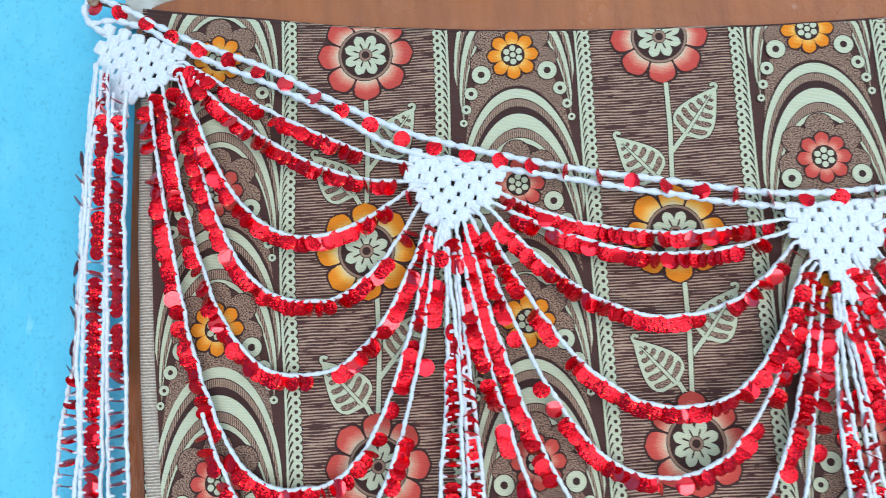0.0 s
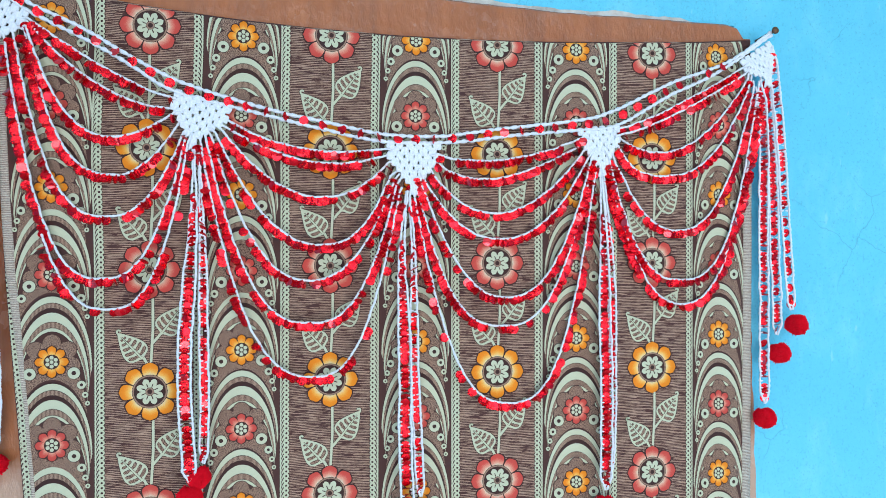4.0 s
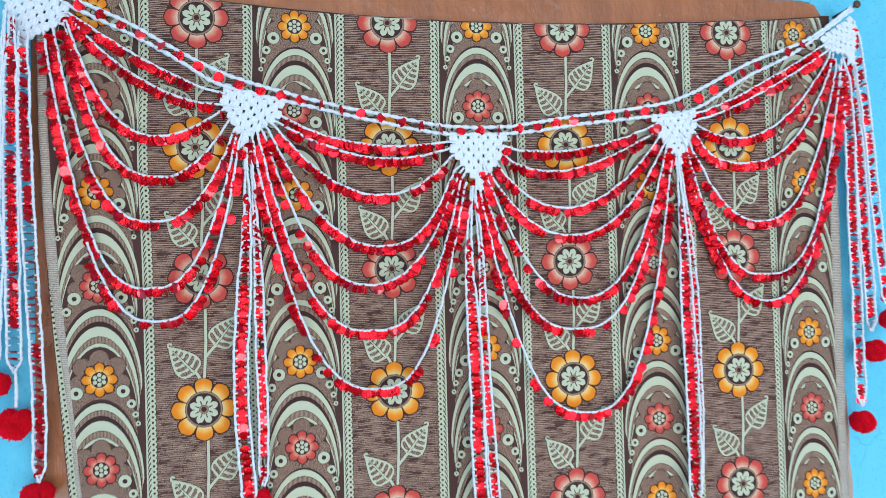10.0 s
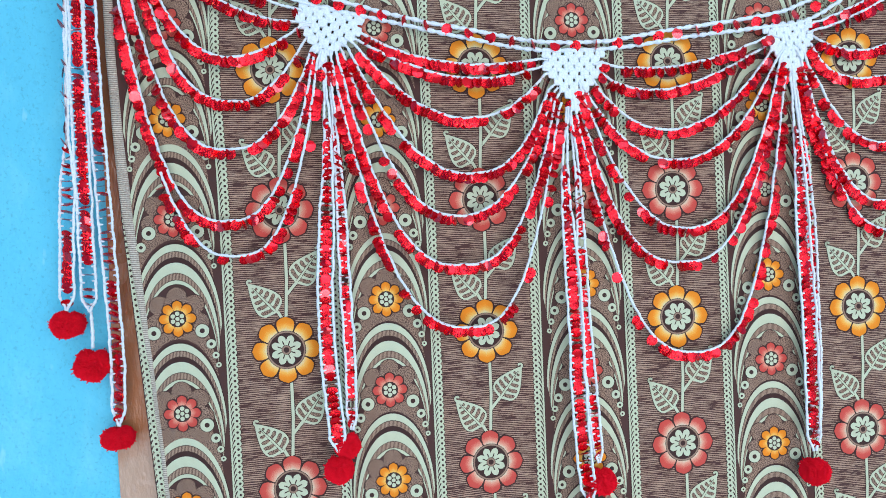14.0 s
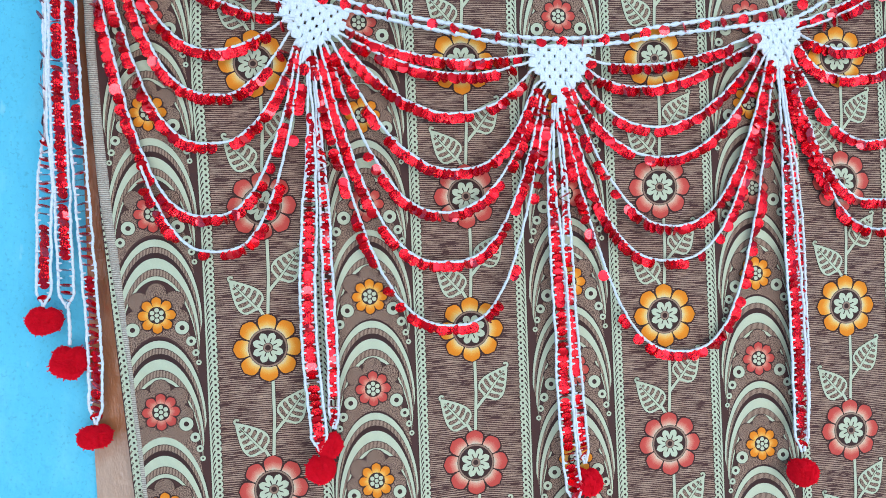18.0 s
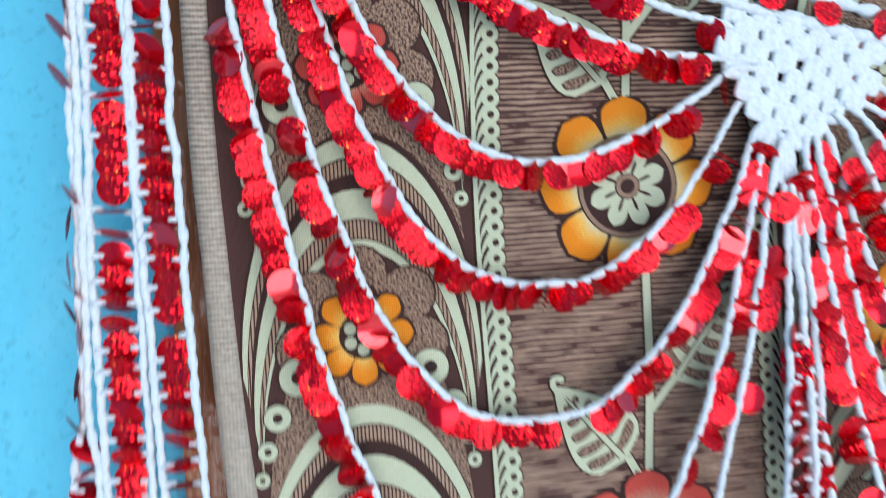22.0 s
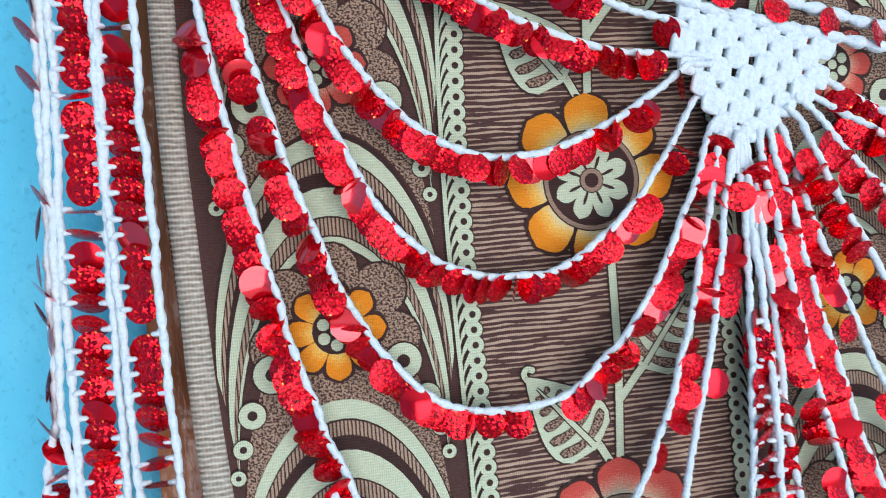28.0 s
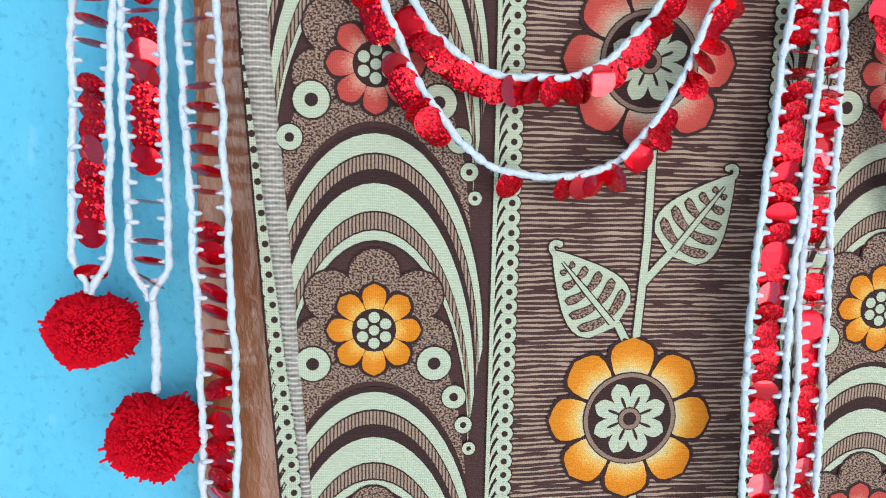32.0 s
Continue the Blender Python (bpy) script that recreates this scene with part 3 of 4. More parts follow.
def leaf(g, bx, bz, tx, tz, wide, side):
    """A mint leaf with a curled tip, a dark rib and stippled lobes; from the base to the tip."""
    dx, dz = tx - bx, tz - bz
    ln = math.hypot(dx, dz)
    ux, uz = dx / ln, dz / ln
    px, pz = -uz, ux
    def at(s, o):
        return bx + ux * ln * s + px * o, bz + uz * ln * s + pz * o
    def breadth(s):
        return wide * (math.sin(math.pi * min(1.0, s) ** 0.62)) ** 0.8 * (1 - 0.35 * s)
    for grow, layer, slot in ((0.0008, 2, DARK), (0.0, 3, PALE)):
        rows = []
        for i in range(13):
            s = i / 12
            w = breadth(s) + grow + 0.0007
            rows.append((onto(*at(s, w), layer), onto(*at(s, 0), layer), onto(*at(s, -w), layer)))
        for a, b in zip(rows, rows[1:]):
            g.face([a[0], a[1], b[1], b[0]], slot)
            g.face([a[1], a[2], b[2], b[1]], slot)
        # hooked tip: the outer edge runs on and curls over, with a round end
        hook = [at(0.86, -side * 0.0006)] + [at(1.0 + 0.0030 / ln * math.sin(q), side * 0.0024 * (1 - math.cos(q)) - side * 0.0004) for q in (0.0, 0.5, 1.0, 1.5, 2.0, 2.5, 2.9)]
        strip_of(g, hook, 0.0026 + 2 * grow, layer, slot)
        for q in hook[1:-1]:
            disc(g, *q, 0.0013 + grow, layer, slot, 10)
        disc(g, *hook[-1], 0.0015 + grow, layer, slot, 10)
    # rib
    rib = [(0.05, 0.0013), (0.5, 0.0011), (0.86, 0.0003)]
    for (s0, w0), (s1, w1) in zip(rib, rib[1:]):
        g.face([onto(*at(s0, w0 + 0.0006), 4), onto(*at(s0, -w0 - 0.0006), 4), onto(*at(s1, -w1 - 0.0005), 4), onto(*at(s1, w1 + 0.0005), 4)], DARK)
        g.face([onto(*at(s0, w0), 5), onto(*at(s0, -w0), 5), onto(*at(s1, -w1), 5), onto(*at(s1, w1), 5)], PALE)
    # stippled finger lobes that curve towards the tip
    for k, s in enumerate((0.13, 0.30, 0.47, 0.63, 0.77)):
        for o in (-1, 1):
            w = breadth(min(0.95, s + 0.10)) * 0.84
            if w < 0.0035:
                continue
            half = (0.0026, 0.0025, 0.0023, 0.0019, 0.0014)[k]
            for grow, layer, slot in ((0.0006, 4, DARK), (0.0, 5, DOTS)):
                up, lo = [], []
                for i in range(7):
                    u = i / 6
                    lx = 0.0017 + (w - 0.0017) * u
                    hw = (half + grow) * (0.55 + 0.45 * u) * math.sqrt(max(0.0, 1 - (max(0.0, u - 0.6) / 0.4) ** 2 * 0.75))
                    mid = 0.0062 * (lx / wide) ** 1.7 * (1.2 - 0.4 * s)
                    xo = lx + (grow if i == 6 else -grow if i == 0 else 0)
                    for dst, sg in ((up, 1), (lo, -1)):
                        q = at(s, o * xo)
                        dst.append(onto(q[0] + ux * (mid + sg * hw), q[1] + uz * (mid + sg * hw), layer))
                for i in range(6):
                    q = [lo[i], lo[i + 1], up[i + 1], up[i]]
                    g.face(q, slot)


def strip_of(g, pts, width, layer, slot):
    for (x0, z0), (x1, z1) in zip(pts, pts[1:]):
        d = math.hypot(x1 - x0, z1 - z0)
        ox, oz = -(z1 - z0) / d * width / 2, (x1 - x0) / d * width / 2
        g.face([onto(x0 + ox, z0 + oz, layer), onto(x0 - ox, z0 - oz, layer), onto(x1 - ox, z1 - oz, layer), onto(x1 + ox, z1 + oz, layer)], slot)


def stem(g, cx, cz, step):
    """Stalk from this flower up to the next, with its two leaves."""
    for w, layer, slot in ((0.0050, 1, DARK), (0.0036, 2, PALE)):
        strip_of(g, [(cx + 0.001, cz + 0.033), (cx + 0.004, cz + 0.085), (cx + 0.004, cz + step - 0.038)], w, layer, slot)
        strip_of(g, [(cx + 0.0035, cz + 0.066), (cx + 0.012, cz + 0.076), (cx + 0.019, cz + 0.0835)], w, layer, slot)
        strip_of(g, [(cx - 0.0015, cz + 0.034), (cx - 0.008, cz + 0.046), (cx - 0.012, cz + 0.0505)], w, layer, slot)
    leaf(g, cx - 0.0095, cz + 0.045, cx - 0.0405, cz + 0.0805, 0.0180, -1)
    leaf(g, cx + 0.0150, cz + 0.079, cx + 0.0430, cz + 0.1165, 0.0180, 1)


def arch_curve(cx, cz, apex, half, drop=0.096):
    """Height of an arch's line at a sideways offset."""
    def at(o):
        s = max(-1.0, min(1.0, o / half))
        return cx + o, cz - apex - drop * (1 - math.sqrt(max(0.0, 1 - s * s)))
    return at


def arch_band(g, cx, cz, a0, h0, a1, h1, layer, slot, n=30):
    up, lo = arch_curve(cx, cz, a0, h0), arch_curve(cx, cz, a1, h1)
    for i in range(n):
        q = []
        for k in (i, i + 1):
            s = math.sin((k / n - 0.5) * math.pi)
            q.append((onto(*up(s * h0), layer), onto(*lo(s * h1), layer)))
        g.face([q[0][0], q[0][1], q[1][1], q[1][0]], slot)


# the nested bands of one arch: (upper line, lower line, layer, ink) with apex and half width in metres
ARCH_BANDS = (
    ((0.0265, 0.0500, 0.0290, 0.0494, 1, DARK), (0.0290, 0.0494, 0.0372, 0.0478, 1, PALE), (0.0372, 0.0478, 0.0380, 0.0476, 2, DARK)),
    ((0.0380, 0.0476, 0.0442, 0.0466, 1, STROKES), (0.0442, 0.0466, 0.0448, 0.0465, 1, DARK)),
    ((0.0448, 0.0465, 0.0505, 0.0460, 1, DARK), (0.0505, 0.0460, 0.0625, 0.0446, 1, PALE), (0.0625, 0.0446, 0.0632, 0.0445, 2, DARK)),
    ((0.0632, 0.0445, 0.0705, 0.0440, 1, STROKES), (0.0705, 0.0440, 0.0712, 0.0439, 2, DARK)),
    ((0.0712, 0.0439, 0.0755, 0.0436, 1, PALE), (0.0755, 0.0436, 0.0765, 0.0435, 2, DARK)),
)


def arch_set(g, cx, cz):
    """The nested arches under one small flower, down to the next."""
    for bands in ARCH_BANDS:
        for band in bands:
            arch_band(g, cx, cz, *band)


def stippled_ground(g, cx, cz, step):
    """Stippled ground under the next flower, between this arch and the one below."""
    inner, outer = arch_curve(cx, cz, 0.100, 0.0432), arch_curve(cx, cz - step, 0.0265, 0.0500)
    m = 24
    for i in range(m):
        q = []
        for kk in (i, i + 1):
            o = (kk / m - 0.5) * 2 * 0.0432
            a, b = inner(o), outer(o)
            q.append((onto(a[0], max(a[1], b[1]), 2), onto(*b, 2)))
        g.face([q[0][0], q[0][1], q[1][1], q[1][0]], DOTS)


def cloud(g, cx, cz):
    """Stippled scallops behind a small flower."""
    spots = [(0.0246 * math.cos(a), 0.0254 * math.sin(a)) for a in (math.radians(q) for q in (-12, 38, 90, 142, 192))]
    for ox, oz in spots:
        disc(g, cx + ox, cz + oz, 0.0122, 3, DARK, 18)
    for ox, oz in spots:
        disc(g, cx + ox, cz + oz, 0.0113, 4, DOTS, 18)


EYES = ((0.0272, 0.0155, 0.0078), (0.0365, 0.0315, 0.0055), (0.0412, 0.0450, 0.0040), (0.0440, 0.0565, 0.0031))


def eyes(g, cx, cz):
    for o, d, r in EYES:
        for s in (-1, 1):
            eye_ring(g, cx + s * o, cz - d, r)


NEAR_Z = 1.22          # the print below this height is joined into one part


def row_step(c):
    return (0.1664, 0.1634, 0.1610, 0.1605)[c]


rest = Geo()
for c in range(4):
    step = row_step(c)
    r = -1
    while True:
        cz = (1.9980, 1.9958, 1.9938, 1.9920)[c] - step * r
        r += 1
        if cz < Z_HEM + 0.03:
            break
        if cz > 2.1:
            continue
        cx = column_x(c, cz)
        slot = RED if r % 2 == 1 else ORANGE
        if cz > NEAR_Z:
            g = Geo()
            big_flower(g, cx, cz, slot)
            part("printed_flower", g, INKS, curtain, "printed coral-red flower" if slot == RED else "printed orange flower")
            g = Geo()
            stem(g, cx, cz, step)
            part("printed_leaves", g, INKS, curtain, "printed mint stalk with two leaves")
        else:
            big_flower(rest, cx, cz, slot)
            stem(rest, cx, cz, step)
for c in range(5):
    cc = c - 0.5
    step = (0.1134, 0.1100, 0.1090, 0.1085, 0.1080)[c]
    r = -1
    while True:
        cz = (1.9998, 1.9905, 1.9945, 1.9920, 1.9920)[c] - step * r
        if c == 0:
            cz += 0.0026 * math.sin(math.pi * (r - 1) / 2) if 1 <= r <= 5 else 0.0
        elif c == 1:
            cz += 0.0022 if r > 2 else -0.0015
        r += 1
        if cz < Z_HEM:
            break
        cx = column_x(cc, cz)
        slot = ORANGE if r % 2 == 1 else RED
        if cz > NEAR_Z:
            for bands in ARCH_BANDS:
                g = Geo()
                for band in bands:
                    arch_band(g, cx, cz, *band)
                part("printed_arch", g, INKS, curtain, "mint printed arch" if bands[0][5] != STROKES else "tan printed arch with fine strokes")
            g = Geo()
            stippled_ground(g, cx, cz, step)
            part("printed_ground", g, INKS, curtain, "stippled tan printed ground")
            for o, d, r_eye in EYES:
                for sd in (-1, 1):
                    if edge_left(cz - d) + HEM < cx + sd * o < edge_right(cz - d) - HEM and cz - d < top_edge(cx) - 0.004:
                        g = Geo()
                        eye_ring(g, cx + sd * o, cz - d, r_eye)
                        part("printed_ring", g, INKS, curtain)
            if cz < 2.03:
                g = Geo()
                cloud(g, cx, cz)
                small_flower(g, cx, cz, slot)
                part("printed_small_flower", g, INKS, curtain, "small coral-red printed flower" if slot == RED else "small orange printed flower")
        else:
            arch_set(rest, cx, cz)
            stippled_ground(rest, cx, cz, step)
            eyes(rest, cx, cz)
            cloud(rest, cx, cz)
            small_flower(rest, cx, cz, slot)
part("lower_print", rest, INKS, curtain, "lower rows of the print", kind="stuff")


def border(cx_of, side, z_top=2.04):
    """A mint lace border: rings in a row, a blade sweeping down from each to a straight mint line."""
    g = Geo()
    pitch = 0.00675
    z = z_top
    while z > Z_HEM + 0.01:
        rx = cx_of(z)
        disc(g, rx, z, 0.0045, 2, DARK, 12)
        disc(g, rx, z, 0.0039, 4, PALE, 12, inner=0.0015)
        # the blade, with a dark gap below it
        path = [(0.0012, 0.0030, 0.0046), (0.0036, 0.0012, 0.0042), (0.0056, -0.0022, 0.0034), (0.0068, -0.0062, 0.0022), (0.0074, -0.0100, 0.0010)]
        for grow, layer, slot in ((0.0010, 2, DARK), (0.0, 3, PALE)):
            for (xa, za, wa), (xb, zb, wb) in zip(path, path[1:]):
                wa2, wb2 = wa * 0.5 + grow, wb * 0.5 + grow
                g.face([onto(rx + side * xa, z + za + wa2, layer), onto(rx + side * xa, z + za - wa2, layer), onto(rx + side * xb, z + zb - wb2, layer), onto(rx + side * xb, z + zb + wb2, layer)], slot)
        disc(g, rx, z, 0.0015, 5, DARK, 10)
        z -= pitch
    steps = np.linspace(z_top, Z_HEM, 60)
    for o, w, layer, slot in ((0.0077, 0.0032, 1, DARK), (0.0077, 0.0019, 4, PALE)):
        strip_of(g, [(cx_of(zz) + side * o, zz) for zz in steps], w, layer, slot)
    return part("printed_border", g, INKS, curtain, "printed mint border of rings and blades")


for c in range(4):
    for side in (-1, 1):
        border(lambda z, c=c, side=side: column_x(c, z) + side * 0.0607, side)
border(lambda z: edge_left(z) + 0.0008 + 0.0062 * max(0.0, min(1.0, (1.68 - z) / 0.19)), -1, 1.69)


# ---- the crochet door hanging ----
HANG_Y = -0.014
hanging = thing("door_hanging", (0.35, HANG_Y, 1.95), "white crochet door hanging with red sequin swags, strips and pompoms", "door hanging")


def smooth_line(pts, n=14):
    """A soft line through a few places (x, z)."""
    p = [np.array(q, float) for q in pts]
    p = [2 * p[0] - p[1]] + p + [2 * p[-1] - p[-2]]
    out = []
    for i in range(1, len(p) - 2):
        for k in range(n):
            t = k / n
            a, b, c, d = p[i - 1], p[i], p[i + 1], p[i + 2]
            out.append(0.5 * ((2 * b) + (c - a) * t + (2 * a - 5 * b + 4 * c - d) * t * t + (3 * b - a - 3 * c + d) * t ** 3))
    out.append(p[-2])
    return np.array(out)


def even(line, step):
    """The same line in even steps; returns the places and their way along it."""
    seg = np.linalg.norm(np.diff(line, axis=0), axis=1)
    s = np.concatenate([[0], np.cumsum(seg)])
    m = max(2, int(round(s[-1] / step)))
    q = np.linspace(0, s[-1], m + 1)
    return np.stack([np.interp(q, s, line[:, i]) for i in range(line.shape[1])], 1), q


def in_space(line, y=HANG_Y, wander=0.0, seed=0.0):
    """(x, z) to space; the yarn wanders a little in depth and sideways."""
    out = []
    depth = np.broadcast_to(np.asarray(y, float), (len(line),))
    for (x, z), y in zip(line, depth):
        w = wander
        out.append((x + w * noise.noise((x * 70, seed, z * 70)), y + 1.6 * w * noise.noise((x * 40, seed + 9, z * 40)), z + w * noise.noise((x * 70, seed + 5, z * 70))))
    return np.array(out)


def tube(g, pts, radii, sides=6):
    t = np.gradient(pts, axis=0)
    t /= np.linalg.norm(t, axis=1)[:, None] + 1e-12
    ref = np.array([0.03, 1.0, 0.02])
    u = np.cross(t, ref)
    u /= np.linalg.norm(u, axis=1)[:, None] + 1e-12
    w = np.cross(t, u)
    a = 2 * np.pi * np.arange(sides) / sides
    ringv = pts[:, None, :] + radii[:, None, None] * (np.cos(a)[None, :, None] * u[:, None, :] + np.sin(a)[None, :, None] * w[:, None, :])
    m = len(pts)
    faces = [(i * sides + k, i * sides + (k + 1) % sides, (i + 1) * sides + (k + 1) % sides, (i + 1) * sides + k) for i in range(m - 1) for k in range(sides)]
    faces += [tuple(range(sides))[::-1], tuple((m - 1) * sides + k for k in range(sides))]
    g.arrays(ringv.reshape(-1, 3), faces)


def fibres(g, pts, r, seed, every=0.5):
    """Loose wool fibres standing off a yarn: slim bent slivers."""
    rng = np.random.default_rng(int(abs(seed) * 1000) + len(pts))
    m = int(len(pts) * 1.7 / every)
    k = rng.integers(1, len(pts) - 1, m)
    t = pts[k + 1] - pts[k - 1]
    t /= np.linalg.norm(t, axis=1)[:, None] + 1e-12
    d = rng.normal(size=(m, 3))
    d -= (d * t).sum(1)[:, None] * t
    d /= np.linalg.norm(d, axis=1)[:, None] + 1e-12
    along = rng.uniform(-1, 1, (m, 1))
    base = pts[k] + d * r * 0.8
    mid = base + d * r * rng.uniform(0.15, 0.45, (m, 1)) + t * along * r * 0.6
    tip = mid + d * r * rng.uniform(-0.1, 0.45, (m, 1)) + t * along * r * 0.9
    w = np.cross(t, d) * 0.00011 + t * 0.00008
    verts = np.stack([base - w, base + w, mid - w, mid + w, tip], 1).reshape(-1, 3)
    faces = [f for i in range(0, 5 * m, 5) for f in ((i, i + 1, i + 3, i + 2), (i + 2, i + 3, i + 4))]
    g.arrays(verts, faces)


def chain(g, line3, r=0.0021, link=0.0088, lump=0.25, seed=0, ply=2):
    """A crochet chain: two plies wound round each other, swelling at every stitch."""
    pts, s = even(line3, 0.0017)
    t = np.gradient(pts, axis=0)
    t /= np.linalg.norm(t, axis=1)[:, None] + 1e-12
    u = np.cross(t, np.array([0.03, 1.0, 0.02]))
    u /= np.linalg.norm(u, axis=1)[:, None] + 1e-12
    w = np.cross(t, u)
    ph = np.pi * s / link
    if ply == 1:
        ripple = 1 - lump + lump * 1.6 * np.abs(np.sin(ph + seed)) ** 0.65
        fuzz = np.array([1 + 0.22 * noise.noise((q * 190, seed * 1.7, 3.0)) for q in s])
        bend = np.array([noise.noise((q * 110, seed * 2.1, 8.0)) for q in s])
        tube(g, pts + (0.22 * r * bend)[:, None] * u, r * ripple * fuzz, 8)
        fibres(g, pts, r, seed)
        return
    swell = 1 - lump + lump * 2 * np.abs(np.sin(ph * 1.7 + seed)) ** 0.8
    for k in (0, 1):
        q = ph * 0.6 + k * np.pi + seed + 0.5 * np.sin(ph * 0.37)
        off = 0.36 * r * swell
        tube(g, pts + off[:, None] * (np.cos(q)[:, None] * u + np.sin(q)[:, None] * w), 0.72 * r * swell, 6)


# one sequin, slightly cupped, and its copies
SEQ_R, SEQ_N = 0.0067, 16
RINGS = ((0.30, 0.00075), (0.62, 0.00052), (0.88, 0.00018), (1.0, 0.0))
disc_v = [(0, 0, 0.00082)] + [(SEQ_R * q * math.sin(2 * math.pi * i / SEQ_N), SEQ_R * q * math.cos(2 * math.pi * i / SEQ_N), h) for q, h in RINGS for i in range(SEQ_N)]
disc_f = [(0, 1 + (i + 1) % SEQ_N, 1 + i) for i in range(SEQ_N)]
disc_f += [(1 + k * SEQ_N + i, 1 + k * SEQ_N + (i + 1) % SEQ_N, 1 + (k + 1) * SEQ_N + (i + 1) % SEQ_N, 1 + (k + 1) * SEQ_N + i) for k in range(3) for i in range(SEQ_N)]
sg = Geo()
sg.arrays(disc_v, disc_f)
sequin_mesh = sg.mesh("sequin", [sequin_mat], True)


def sequin_pose(x, y, z, up, twist, tilt, drop):
    """A sequin that hangs from (x, y, z); up: its way to the yarn in the (x, z) plane."""
    U = Vector((up[0], 0, up[1])).normalized()
    N = Vector((0, -1, 0))
    rot = Matrix.Rotation(twist, 3, U)
    N = rot @ N
    side = U.cross(N).normalized()
    rot = Matrix.Rotation(tilt, 3, side)
    U2, N2 = rot @ U, rot @ N
    side = U2.cross(N2)
    m = Matrix((side, U2, N2)).transposed().to_4x4()
    m.translation = Vector((x, y, z)) - U2 * drop
    return m


def set_sequins(poses, parent):
    """Sequins under a strand, each an object of its own on the one mesh."""
    for m in poses:
        ob = new("sequin", sequin_mesh)
        ob.parent = parent
        ob.matrix_basis = m


def swag_line(a, low, b, pa, pb):
    """Two branches that rise from the lowest place by a power of the way out."""
    pts = []
    u = np.linspace(0, 1, 60) ** 0.7
    if abs(a[0] - low[0]) > 1e-3:
        for s in u[::-1]:
            pts.append((low[0] + (a[0] - low[0]) * s, low[1] + (a[1] - low[1]) * s ** pa))
    if abs(b[0] - low[0]) > 1e-3:
        for s in u[1 if pts else 0:]:
            pts.append((low[0] + (b[0] - low[0]) * s, low[1] + (b[1] - low[1]) * s ** pb))
    return even(np.array(pts), 0.004)[0]


swag_count = [0]
MOTIFS = ((-0.188, 1.990), (0.064, 1.876), (0.358, 1.822), (0.640, 1.852), (0.888, 1.986))


def tied(line):
    """The same line, its ends drawn on into the motif that they are worked into."""
    out = [tuple(p) for p in line]
    for at in (0, -1):
        e = np.array(out[at])
        m = min((np.array(q) for q in MOTIFS), key=lambda q: float(np.linalg.norm(q - e)))
        far = float(np.linalg.norm(m - e))
        if 0.004 < far < 0.06:
            out.insert(0 if at == 0 else len(out), tuple(e + (m - e) * min(0.8, 0.011 / far)))
    return np.array(out)


def swag(a, low, b, pa, pb, full=0.96, bare=(2, 2)):
    """One garland: a crochet chain with a fringe of sequins on its outer side. bare: a stretch (0 to 1) with few sequins."""
    swag_count[0] += 1
    k = swag_count[0]
    rng = random.Random(100 + k)
    line = swag_line(a, low, b, pa, pb)
    y = HANG_Y - 0.0012 * (k % 4)
    sp = in_space(line, y, 0.0012, k * 3.7)
    g = Geo()
    chain(g, in_space(tied(line), y, 0.0012, k * 3.7), 0.00152, 0.0066, 0.30, k, 1)
    ob = part("swag", g, [yarn_mat], hanging, "white crochet chain fringed with red sequins", smooth=True)
    pts, s = even(sp, 0.0059)
    poses, gap, mood = [], 0, 0.0
    total = s[-1]
    for i in range(1, len(pts) - 1):
        if i % 5 == 0:
            mood = rng.uniform(-0.62, 0.62)
        if gap:
            gap -= 1
            continue
        if rng.random() > full:
            gap = rng.choice((0, 1, 1, 2))
            continue
        f = s[i] / total
        if bare[0] < f < bare[1] and rng.random() < 0.8:
            continue
        t = pts[i + 1] - pts[i - 1]
        up = (-t[2], t[0])
        wide = rng.random()
        twist = mood + rng.uniform(-0.45, 0.45) if wide < 0.90 else rng.choice((-1, 1)) * rng.uniform(0.9, 1.35)
        tilt = rng.uniform(-0.3, 0.58)
        end = min(s[i], total - s[i])
        if end < 0.042:
            if rng.random() < (0.60 if end < 0.013 else 0.20 if end < 0.024 else 0.06):
                continue
            if rng.random() < 0.4:
                twist = rng.choice((-1, 1)) * rng.uniform(0.75, 1.3)
        poses.append(sequin_pose(pts[i][0], pts[i][1] + 0.0006 - 0.0009 * (i % 3), pts[i][2], up, twist, tilt, 0.0057))
    set_sequins(poses, ob)
    return ob


